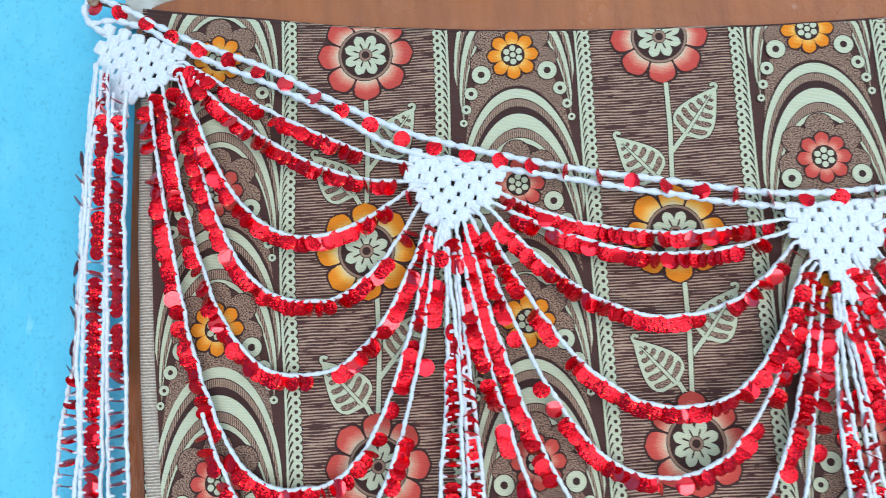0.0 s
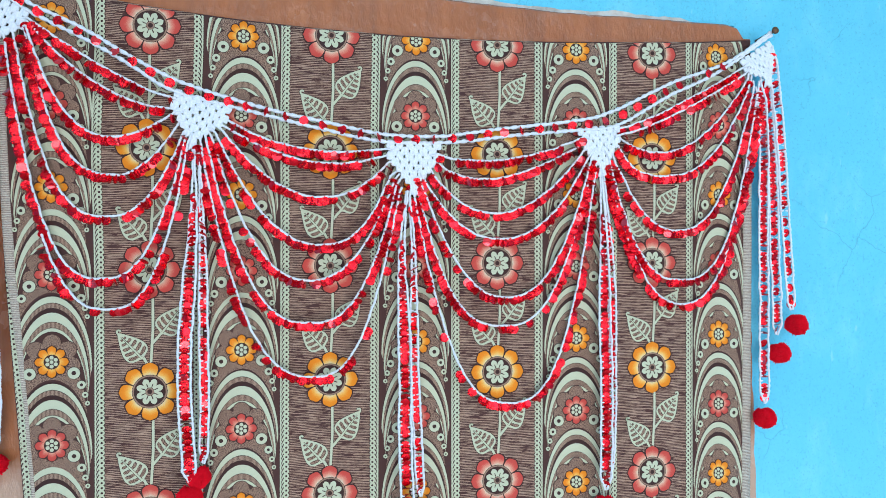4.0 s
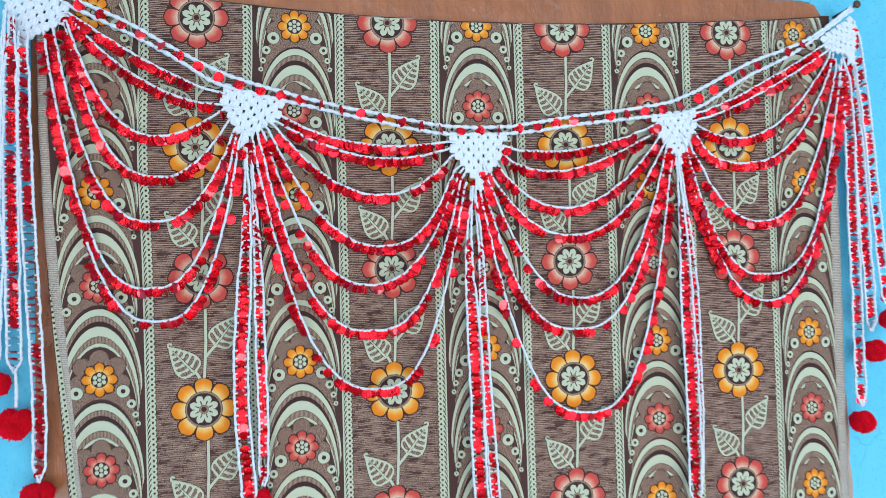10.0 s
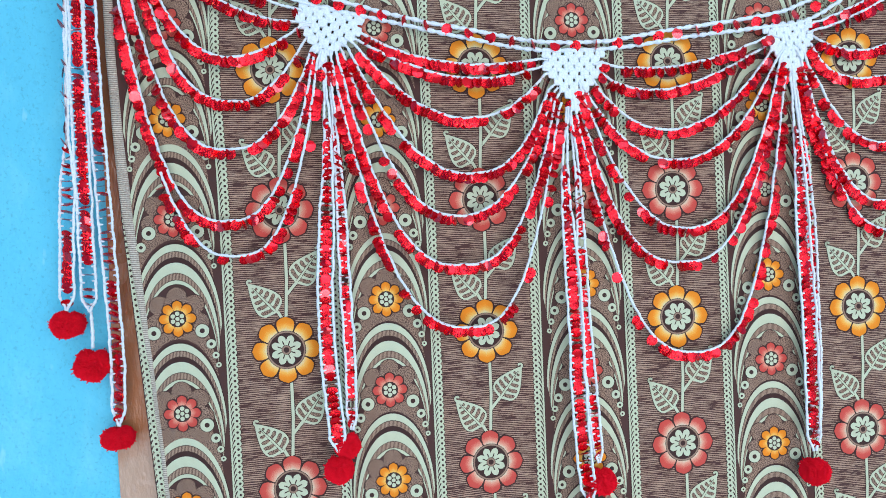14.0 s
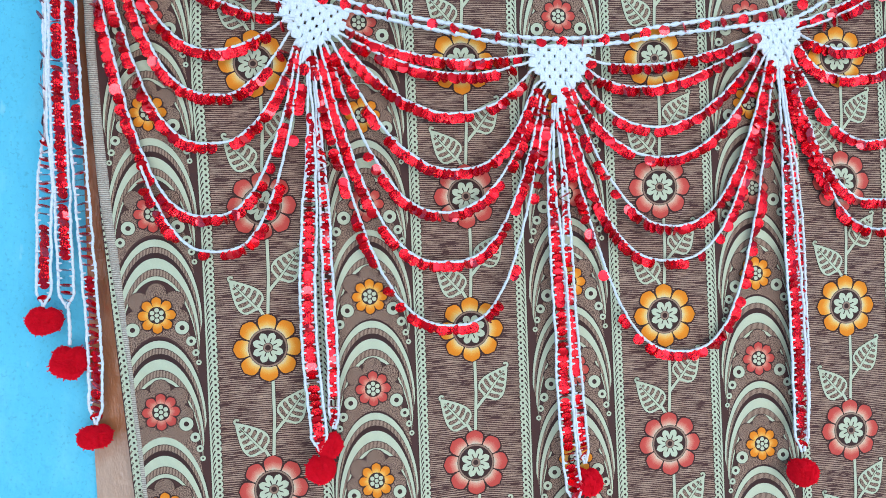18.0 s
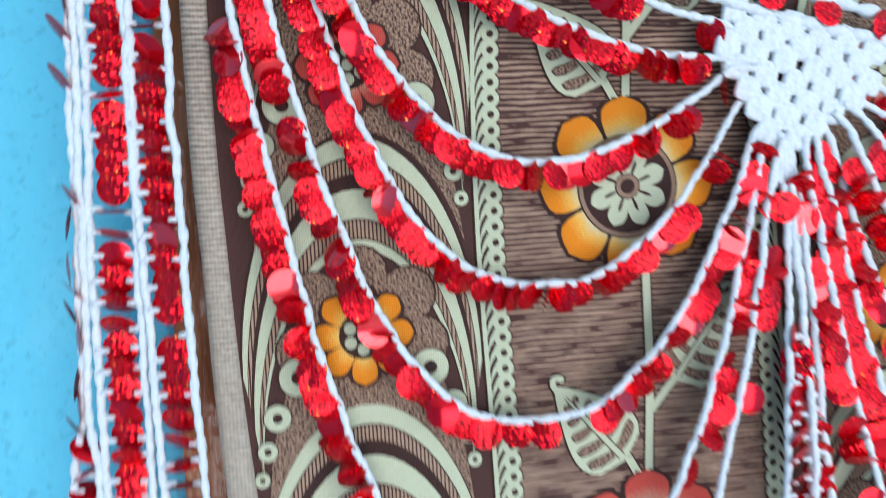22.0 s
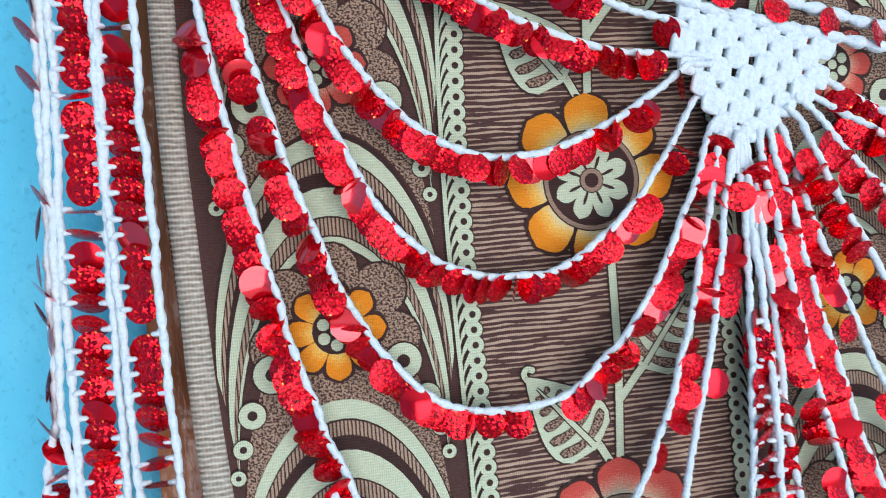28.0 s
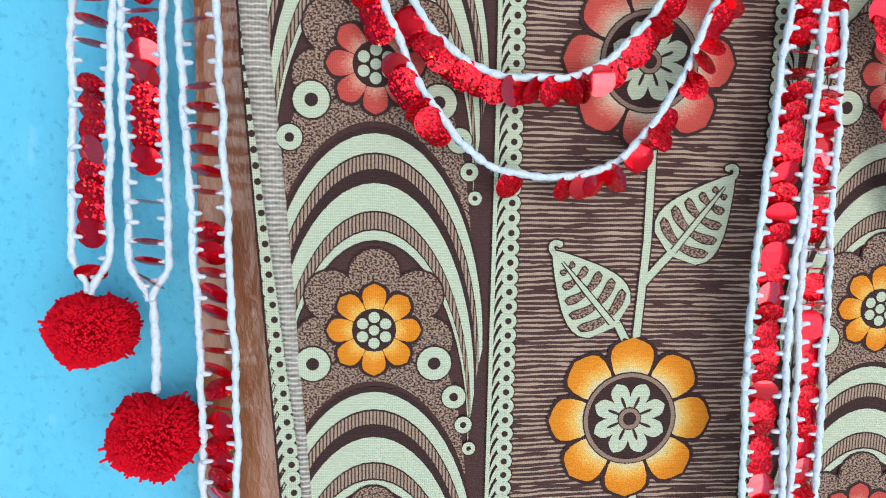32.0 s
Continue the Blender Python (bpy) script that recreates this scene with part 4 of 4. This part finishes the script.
def blob(g, c, rx, ry, rz, turn, seed=0.0, nu=12, nv=8, square=False):
    """A soft crochet cluster: a round puff, or a square pillow that joins its neighbours at the corners."""
    ca, sa = math.cos(turn), math.sin(turn)
    def soft(q, p):
        return math.copysign(abs(q) ** p, q)
    pts = []
    for j in range(nv + 1):
        phi = math.pi * j / nv - math.pi / 2
        for i in range(nu):
            th = 2 * math.pi * i / nu
            if square:
                w = abs(math.cos(phi)) ** 0.48
                x, y, z = w * soft(math.cos(th), 0.50), soft(math.sin(phi), 0.9), w * soft(math.sin(th), 0.50)
                k = 1 + 0.14 * noise.noise((x * 1.6 + seed, y * 1.6, z * 1.6 + seed * 3))
                y *= 0.80 + 0.20 * math.cos(x * 2.0 * math.pi) - 0.10 * abs(z)
            else:
                x, y, z = math.cos(phi) * math.cos(th), math.cos(phi) * math.sin(th), math.sin(phi)
                k = 1 + 0.16 * noise.noise((x * 2 + seed, y * 2, z * 2))
            lx, lz = x * rx * k, z * rz * k
            pts.append((c[0] + lx * ca - lz * sa, c[1] + y * ry * k, c[2] + lx * sa + lz * ca))
    g.arrays(pts, [(j * nu + i, j * nu + (i + 1) % nu, (j + 1) * nu + (i + 1) % nu, (j + 1) * nu + i) for j in range(nv) for i in range(nu)])


def stray(g, c, rx, rz, y, seed):
    """Loose fibres over the face and the rim of a cluster."""
    rng = random.Random(seed)
    for _ in range(34):
        a, q = rng.uniform(0, 2 * math.pi), rng.uniform(0.5, 1.05)
        p = Vector((c[0] + rx * q * math.cos(a), y - rng.uniform(-0.001, 0.0006), c[2] + rz * q * math.sin(a)))
        d = Vector((math.cos(a) + rng.uniform(-1, 1), rng.uniform(-0.7, 0.1), math.sin(a) + rng.uniform(-1, 1))).normalized() * rng.uniform(0.0008, 0.0019)
        w = Vector((0.00009, 0, 0.00009))
        g.arrays([p - w, p + w, p + d], [(0, 1, 2)])


def crochet_triangle(left, right, depth, seed, lean=0.0):
    """A crochet motif hung by its upper edge: rows of clusters with square holes between, narrowing to a tied foot."""
    g, clusters = Geo(), []
    ax, az = right[0] - left[0], right[1] - left[1]
    ln = math.hypot(ax, az)
    ux, uz = ax / ln, az / ln
    vx, vz = uz, -ux
    turn = math.atan2(uz, ux)
    unit = ln / 5.5
    rowd = depth / 6.9
    cx, cz = (left[0] + right[0]) / 2, (left[1] + right[1]) / 2
    rows = [6, 5, 6, 5, 4, 3, 2]
    rng = random.Random(seed)
    for r, count in enumerate(rows):
        for i in range(count):
            o = i - (count - 1) / 2
            d = (r + 0.10) * rowd
            x = cx + ux * o * unit + vx * d + lean * d / depth + rng.uniform(-0.0006, 0.0006)
            z = cz + uz * o * unit + vz * d + rng.uniform(-0.0006, 0.0006)
            cl = Geo()
            clusters.append(cl)
            blob(cl, (x, HANG_Y - 0.001 - rng.uniform(0, 0.0008), z), unit * rng.uniform(0.40, 0.46), 0.0025, rowd * rng.uniform(0.74, 0.84), turn + rng.uniform(-0.14, 0.14), seed + r + o * 0.3, 24, 10, True)
            stray(cl, (x, 0, z), unit * 0.36, rowd * 0.72, HANG_Y - 0.003, r * 31 + i + seed * 977)
    # tied foot of yarn ends
    fx, fz = cx + vx * depth * 1.0 - 0.25 * uz * 0.02 + lean, cz + vz * depth * 1.0
    ends = []
    for k in range(5):
        o = (k - 2) * 0.0017
        line = np.array([(fx + o * 1.3, HANG_Y - 0.001 - 0.001 * (k % 2), fz + 0.006), (fx + o, HANG_Y - 0.002, fz - 0.003), (fx + o * 1.1, HANG_Y - 0.002, fz - 0.009), (fx + o * 1.6, HANG_Y - 0.002, fz - 0.017 + 0.002 * (k % 3))])
        ends.append(line)
    chain(g, ends.pop(2), 0.0017, 0.009, 0.15, 0, 1)
    motif = part("crochet_motif", g, [yarn_mat], hanging, "white crochet motif of puffed clusters with square holes", smooth=True)
    for line in ends:
        cl = Geo()
        chain(cl, line, 0.0015, 0.009, 0.15, 1 + 0.7 * line[0][0], 1)
        part("yarn_end", cl, [yarn_mat], motif, smooth=True)
    for cl in clusters:
        part("crochet_puff", cl, [yarn_mat], motif, smooth=True)
    return motif


def pompom(c, r, parent, flat=0.86, seed=1):
    """A ball of cut yarn: a dense core and hundreds of ends."""
    rng = random.Random(seed)
    g = Geo()
    blob(g, c, r * 0.74, r * 0.74, r * 0.74 * flat, 0.0, seed, 20, 14)
    m = 3400
    for i in range(m):
        z = 1 - 2 * (i + 0.5) / m
        a = i * 2.399963 + rng.uniform(-0.1, 0.1)
        q = math.sqrt(max(0.0, 1 - z * z))
        d = Vector((q * math.cos(a), q * math.sin(a), z)) + Vector((rng.uniform(-0.14, 0.14), rng.uniform(-0.14, 0.14), rng.uniform(-0.14, 0.14)))
        d.normalize()
        cleft = max(0.0, d.z) * math.exp(-((d.x - 0.1 * math.sin(seed)) / 0.24) ** 2)
        reach = r * (1.0 - 0.30 * cleft + rng.uniform(-0.055, 0.055) + (0.14 if rng.random() < 0.02 else 0) + 0.11 * noise.noise((d.x * 1.7 + seed, d.y * 1.7, d.z * 1.7)))
        side = d.orthogonal().normalized()
        other = d.cross(side)
        base = Vector(c) + Vector((d.x, d.y, d.z * flat)) * (r * 0.55)
        tip = Vector(c) + Vector((d.x, d.y, d.z * flat)) * reach + side * rng.uniform(-0.0009, 0.0009)
        w0, w1 = 0.0010, 0.0007
        ringa = [base + w0 * (side * math.cos(k * 2.094) + other * math.sin(k * 2.094)) for k in range(3)]
        ringb = [tip + w1 * (side * math.cos(k * 2.094) + other * math.sin(k * 2.094)) for k in range(3)]
        g.arrays(ringa + ringb, [(0, 1, 4, 3), (1, 2, 5, 4), (2, 0, 3, 5), (3, 4, 5)])
    ob = new("pompom", g.mesh("pompom", [pom_mat]))
    ob.parent = parent
    return tagged(ob, "round cut-yarn red pompom")


def strip(points, pom, pom_r=0.0195, half=0.0085, neck=0.25, edge_on=0.12, turned=(0.0, 0.0, 0.0), slim=0.12, tail=0.0, empty=0.06, y=HANG_Y, out=0.0, flag=False, face=0.0, nod=0.25, seed=1):
    """A hanging ladder: two chains with sequins held between them, a pompom at the foot. neck: the part at the top that is drawn together; face, nod: how far the sequins look sideways and down."""
    rng = random.Random(500 + seed)
    line, s = even(smooth_line(points), 0.004)
    total = s[-1]
    t = np.gradient(line, axis=0)
    t /= np.linalg.norm(t, axis=1)[:, None]
    nrm = np.stack([-t[:, 1], t[:, 0]], 1)
    f = s / total
    depth = y - out * f                     # it hangs away from the cloth towards its foot
    grow = np.clip((f - 0.8 * neck) / (0.2 * neck), slim, 1.0) if flag else np.clip(f / max(neck, 0.01), slim, 1.0)
    widen = grow * np.clip((1.0 - f) / 0.035, 0.15, 1.0)
    g = Geo()
    for k in (-1, 1):
        wob = np.array([0.0009 * noise.noise((k * 3.0, seed, q * 45)) for q in s])
        side = line + nrm * (k * half * widen + wob)[:, None]
        chain(g, in_space(side, depth - 0.0022 - 0.0008 * k, 0.0009, seed * 2.3 + k), 0.0015, 0.0080, 0.32, seed + k, 1)
    if tail > 0:
        e = line[-1]
        chain(g, in_space(np.array([(e[0], e[1]), (e[0] + 0.001, e[1] - tail * 0.5), (e[0], e[1] - tail)]), y - out), 0.0019, 0.008, 0.25, seed, 1)
    poses = []
    mids, ms = even(line, 0.0086)
    mood = 0.0
    for i in range(1, len(mids) - 1):
        ff = ms[i] / total
        yy = y - out * ff
        wd = np.interp(ff, f, widen)
        if wd < 0.35:
            if flag and i > 1 and rng.random() < 0.6:
                # turned edge-on, standing out beside the two chains, but for the topmost
                poses.append(sequin_pose(mids[i][0] + (0.003 if ff < 0.16 else -rng.uniform(0.002, 0.005)), yy - 0.001, mids[i][1], (rng.uniform(-0.5, 0.1), 1.0), rng.uniform(-0.6, 0.3) if ff < 0.16 else rng.uniform(-1.36, -1.12), rng.uniform(-0.3, 0.3), 0.0))
            continue
        tt = mids[i + 1] - mids[i - 1]
        tt = tt / np.linalg.norm(tt)
        nn = np.array((-tt[1], tt[0]))
        if i % 6 == 0:
            mood = rng.uniform(-0.35, 0.35)
        # rungs that hold the sequin
        for k in (-1, 1):
            if rng.random() < 0.22:
                continue
            p0 = mids[i] + nn * k * half * wd
            p1 = mids[i] + nn * k * (half * wd - 0.0042)
            lift = rng.uniform(-0.0022, 0.0022)
            q = np.array([(p0[0], yy - 0.0012, p0[1]), (0.5 * (p0[0] + p1[0]), yy - 0.0022, 0.5 * (p0[1] + p1[1]) + lift), (p1[0], yy - 0.0020, p1[1] + lift), (p1[0] - (p0[0] - p1[0]) * 0.12, yy - 0.0016, p1[1] + lift)])
            tube(g, q, np.array([0.0015, 0.0012, 0.0009, 0.0004]), 6)
        if rng.random() < empty:
            continue
        roll = nod + 0.9 * mood + rng.uniform(-0.35, 0.35)
        if rng.random() < (turned[2] if turned[0] < ff < turned[1] else edge_on):
            roll = rng.choice((-1, 1)) * rng.uniform(1.05, 1.45)
        m = sequin_pose(mids[i][0], yy - 0.0006 - 0.0007 * (i % 2), mids[i][1], (-tt[0], -tt[1]), face + rng.uniform(-0.2, 0.2), roll, 0.0)
        if wd < 0.75:
            m = m @ Matrix.Rotation(rng.choice((-1, 1)) * (1.1 - wd), 4, "Y")
        poses.append(m)
    ob = part("tassel_strip", g, [yarn_mat], hanging, "white crochet ladder strip set with red sequins", smooth=True)
    set_sequins(poses, ob)
    if pom:
        pompom((pom[0], y - out - 0.002, pom[1]), pom_r, ob, {1: 0.88, 3: 0.72}.get(seed, 0.98), seed)
    return ob


# header: two cords with sequins held between them
UPPER = [(-0.2235, 2.0575), (-0.1937, 2.0425), (-0.1492, 2.0155), (-0.0828, 1.9855), (-0.0167, 1.9475), (0.0465, 1.9170), (0.1520, 1.8870), (0.2303, 1.8711), (0.3111, 1.8560),
         (0.3943, 1.8545), (0.4801, 1.8670), (0.6041, 1.8837), (0.6590, 1.8991), (0.7530, 1.9445), (0.8495, 1.9822), (0.9240, 2.0330)]
LOWER = [(-0.2260, 2.0330), (-0.2060, 2.0345), (-0.1771, 2.0247), (-0.1478, 2.0040), (-0.0798, 1.9713), (-0.0190, 1.9373), (0.0342, 1.9060), (0.1514, 1.8780), (0.2301, 1.8605),
         (0.3191, 1.8449), (0.4196, 1.8470), (0.5060, 1.8588), (0.6037, 1.8690), (0.6675, 1.8790), (0.7525, 1.9269), (0.8297, 1.9639), (0.9225, 2.0270)]
up_line, _ = even(smooth_line(UPPER), 0.003)
low_line, _ = even(smooth_line(LOWER), 0.003)
g = Geo()
chain(g, in_space(up_line, HANG_Y - 0.002, 0.0006, 1.0), 0.0023, 0.0118, 0.46, 0.0, 1)
chain(g, in_space(low_line, HANG_Y - 0.002, 0.0006, 2.0), 0.0023, 0.0118, 0.46, 1.0, 1)
loop = [(-0.2235, 2.0575), (-0.2315, 2.0480), (-0.2290, 2.0360), (-0.2190, 2.0270), (-0.2120, 2.0230)]
chain(g, in_space(even(smooth_line(loop), 0.003)[0], HANG_Y - 0.003, 0.0005, 3.0), 0.0023, 0.0118, 0.46, 0.4, 1)
header = part("header_cord", g, [yarn_mat], hanging, "double white chain cord threaded with single sequins", smooth=True)
rng = random.Random(77)
poses = []
ups, us = even(smooth_line(UPPER), 0.0262)
for p in ups[:-1]:
    k = int(np.argmin(np.linalg.norm(low_line - p, axis=1)))
    q = low_line[k]
    d = p - q
    gap = float(np.linalg.norm(d))
    if gap < 0.006:
        continue
    c = (p + q) / 2
    poses.append(sequin_pose(c[0], HANG_Y - 0.0042, c[1], (d[0], d[1]), rng.uniform(-0.5, 0.5) if rng.random() < 0.8 else rng.uniform(0.8, 1.1), rng.uniform(-0.25, 0.25), 0.0))
set_sequins(poses, header)

# five motifs
crochet_triangle((-0.2140, 2.0275), (-0.1480, 2.0020), 0.0540, 1)
crochet_triangle((0.0345, 1.9042), (0.1055, 1.8845), 0.0520, 2)
crochet_triangle((0.3220, 1.8420), (0.3950, 1.8410), 0.0560, 3)
crochet_triangle((0.6060, 1.8680), (0.6680, 1.8750), 0.0540, 4)
crochet_triangle((0.8710, 1.9810), (0.9185, 2.0130), 0.0430, 5)

# swags, bay by bay
swag((-0.1489, 1.9956), (0.0330, 1.8975), (0.0330, 1.8975), 1.35, 1.00)
swag((-0.1494, 1.9912), (0.0363, 1.8825), (0.0363, 1.8825), 2.10, 1.00)
swag((-0.1500, 1.9840), (-0.0416, 1.8423), (0.0351, 1.8785), 2.60, 1.60)
swag((-0.1525, 1.9800), (-0.0392, 1.7925), (0.0394, 1.8638), 3.05, 1.80, bare=(0.86, 0.97))
swag((-0.1660, 1.9750), (-0.0503, 1.7370), (0.0452, 1.8507), 2.95, 2.15)
swag((-0.1765, 1.9700), (-0.0549, 1.6542), (0.0481, 1.8441), 2.95, 2.35, bare=(0.66, 0.79))
swag((-0.1313, 1.7132), (-0.0517, 1.6134), (0.0517, 1.8375), 2.60, 2.70, 0.90, bare=(0.62, 0.82))
swag((0.1014, 1.8695), (0.2509, 1.8293), (0.3192, 1.8362), 2.15, 1.60)
swag((0.1009, 1.8597), (0.2396, 1.8127), (0.3187, 1.8260), 1.80, 2.05)
swag((0.0942, 1.8565), (0.2255, 1.7651), (0.3217, 1.8158), 1.90, 2.20)
swag((0.0873, 1.8500), (0.2272, 1.6989), (0.3242, 1.7954), 2.15, 2.55)
swag((0.0807, 1.8468), (0.2119, 1.6492), (0.3310, 1.7918), 2.30, 2.30, bare=(0.18, 0.36))
swag((0.0740, 1.8437), (0.2141, 1.5900), (0.3342, 1.7849), 2.70, 2.60)
swag((0.0672, 1.8372), (0.2224, 1.5148), (0.3370, 1.7713), 2.80, 2.45, 0.82, bare=(0.66, 0.9))
swag((0.3926, 1.8281), (0.4494, 1.8202), (0.6134, 1.8594), 2.30, 1.95)
swag((0.3921, 1.8178), (0.4692, 1.7943), (0.6129, 1.8489), 2.80, 1.50)
swag((0.3810, 1.8078), (0.4811, 1.7446), (0.6163, 1.8418), 2.30, 1.85)
swag((0.3699, 1.7978), (0.4833, 1.7072), (0.6235, 1.8346), 2.15, 2.20)
swag((0.3662, 1.7944), (0.4928, 1.6220), (0.6256, 1.8310), 2.15, 2.50, bare=(0.16, 0.34))
swag((0.3611, 1.7911), (0.4947, 1.5799), (0.6293, 1.8274), 2.85, 2.50, bare=(0.50, 0.60))
swag((0.3566, 1.7844), (0.4979, 1.4673), (0.6324, 1.8132), 2.60, 2.90, 0.86, bare=(0.24, 0.42))
swag((0.6674, 1.8732), (0.6674, 1.8732), (0.8735, 1.9739), 1.00, 1.25)
swag((0.6717, 1.8645), (0.6717, 1.8645), (0.8781, 1.9650), 1.00, 1.30)
swag((0.6716, 1.8602), (0.7343, 1.8387), (0.8827, 1.9561), 2.05, 1.95)
swag((0.6685, 1.8471), (0.7416, 1.8037), (0.8875, 1.9518), 3.45, 2.45, bare=(0.62, 0.8))
swag((0.6572, 1.8384), (0.7615, 1.7206), (0.8921, 1.9429), 2.15, 2.50, bare=(0.1, 0.25))
swag((0.6524, 1.8297), (0.7687, 1.6453), (0.8967, 1.9340), 2.65, 2.90)
swag((0.6477, 1.8254), (0.7708, 1.6076), (0.9013, 1.9251), 2.20, 2.60)

# strips at the two ends and under the middle motifs
strip([(-0.2130, 1.992), (-0.2203, 1.920), (-0.2236, 1.880), (-0.2276, 1.800), (-0.2332, 1.720), (-0.2402, 1.640), (-0.2460, 1.560)], (-0.2458, 1.5445), 0.0182, 0.0080, 0.66, 0.05, (0.0, 0.76, 0.85), 0.16, empty=0.03, y=HANG_Y - 0.014, out=-0.026, flag=True, face=-0.25, nod=0.48, seed=1)
strip([(-0.2050, 1.985), (-0.2087, 1.920), (-0.2128, 1.840), (-0.2152, 1.800), (-0.2167, 1.720), (-0.2196, 1.600), (-0.2205, 1.557)], (-0.2207, 1.4965), 0.0194, 0.0084, 0.16, 0.16, (0.86, 0.97, 0.7), 0.45, empty=0.04, tail=0.042, y=HANG_Y - 0.015, out=-0.026, face=-0.12, nod=0.32, seed=2)
strip([(-0.1935, 1.966), (-0.1965, 1.880), (-0.1965, 1.800), (-0.1955, 1.720), (-0.1930, 1.600), (-0.1915, 1.510), (-0.1950, 1.424)], (-0.1970, 1.411), 0.0185, 0.0076, 0.10, 0.12, (0.42, 0.68, 0.8), 0.70, empty=0.04, y=HANG_Y - 0.014, out=-0.024, face=-0.30, nod=0.50, seed=3)
strip([(0.0585, 1.832), (0.0582, 1.735), (0.0533, 1.652), (0.0477, 1.564), (0.0479, 1.492), (0.0535, 1.412), (0.0549, 1.382)], (0.0545, 1.362), 0.0162, 0.0086, 0.42, 0.12, empty=0.02, out=0.016, seed=4)
strip([(0.0640, 1.832), (0.0680, 1.733), (0.0704, 1.652), (0.0710, 1.563), (0.0725, 1.483), (0.0710, 1.404)], (0.0650, 1.386), 0.0150, 0.0056, 0.46, 0.25, seed=5, y=HANG_Y + 0.003, out=0.010)
strip([(0.3480, 1.776), (0.3407, 1.687), (0.3426, 1.603), (0.3446, 1.519), (0.3440, 1.435), (0.3467, 1.351), (0.3511, 1.296)], (0.3512, 1.279), 0.0168, 0.0086, 0.42, 0.12, empty=0.02, out=0.016, seed=6)
strip([(0.3520, 1.776), (0.3577, 1.687), (0.3579, 1.602), (0.3580, 1.543), (0.3604, 1.476), (0.3646, 1.384), (0.3667, 1.341)], (0.3690, 1.319), 0.0168, 0.0056, 0.46, 0.25, seed=7, y=HANG_Y + 0.003, out=0.010)
strip([(0.6400, 1.815), (0.6437, 1.681), (0.6434, 1.593), (0.6449, 1.505), (0.6437, 1.418), (0.6416, 1.337)], (0.6410, 1.312), 0.0172, 0.0086, 0.42, 0.12, empty=0.02, out=0.016, seed=8)
strip([(0.6440, 1.815), (0.6558, 1.681), (0.6573, 1.593), (0.6569, 1.505), (0.6560, 1.450), (0.6500, 1.350)], None, 0.0168, 0.0056, 0.46, 0.25, seed=9, y=HANG_Y + 0.003, out=0.010)
strip([(0.9020, 1.955), (0.9092, 1.862), (0.9088, 1.727), (0.9100, 1.611), (0.9098, 1.512), (0.9117, 1.450)], (0.9111, 1.428), 0.0165, 0.0070, 0.06, 0.22, seed=10)
strip([(0.9120, 1.985), (0.9240, 1.862), (0.9290, 1.772), (0.9310, 1.682), (0.9350, 1.615), (0.9345, 1.556)], (0.9389, 1.528), 0.0165, 0.0070, 0.06, 0.22, seed=11, y=HANG_Y + 0.004)
strip([(0.9220, 2.010), (0.9388, 1.862), (0.9452, 1.754), (0.9509, 1.682), (0.9551, 1.629), (0.9580, 1.596)], (0.9665, 1.573), 0.0165, 0.0060, 0.06, empty=0.3, seed=12)


def nail(foot, head, r, head_r, mat, label):
    """A nail or peg with a flat head, from its foot in the wall to its head."""
    g = Geo()
    p, q = np.array(foot), np.array(head)
    d = (q - p) / np.linalg.norm(q - p)
    line = np.array([p - d * 0.004, p + (q - p) * 0.4, p + (q - p) * 0.8, q, q + d * 0.0001, q + d * 0.0018, q + d * 0.0026])
    tube(g, line, np.array([r, r * 0.97, r * 0.95, r * 0.95, head_r, head_r, head_r * 0.7]), 14)
    return tagged(new("nail", g.mesh("nail", [mat], True)), label, "nail", "nails in the wall round the door head")


nail((-0.2135, 0.026, 2.0685), (-0.2222, -0.020, 2.0521), 0.0032, 0.0052, peg_mat, "worn brown wooden peg that holds up the hanging")
nail((0.9230, 0.026, 2.0290), (0.9240, -0.022, 2.0320), 0.0024, 0.0056, nail_mat, "dark rusty iron nail driven into the wall")
nail((-0.2010, 0.022, 2.0790), (-0.2010, 0.0105, 2.0795), 0.0020, 0.0040, screw_mat, "dull grey nail head set in the mortar")

# loose wires beside the peg
cable = thing("loose_wires", (-0.25, WALL_Y - 0.006, 2.095), "thin tan, red and black wires fixed along the wall", "wires")
for name, mat, r, pts in (("wire", tan_wire_mat, 0.0020, [(-0.300, 2.0985), (-0.270, 2.0960), (-0.240, 2.0935), (-0.215, 2.0940)]),
                          ("wire", red_wire_mat, 0.0018, [(-0.222, 2.1080), (-0.216, 2.0980), (-0.211, 2.0900), (-0.209, 2.0840)]),
                          ("wire", black_wire_mat, 0.0020, [(-0.215, 2.1080), (-0.210, 2.0980), (-0.206, 2.0900), (-0.2045, 2.0835)])):
    g = Geo()
    line = even(smooth_line(pts), 0.003)[0]
    tube(g, in_space(line, WALL_Y - 0.005, 0.0006, r * 900), np.full(len(line), r), 8)
    part(name, g, [mat], cable, smooth=True)
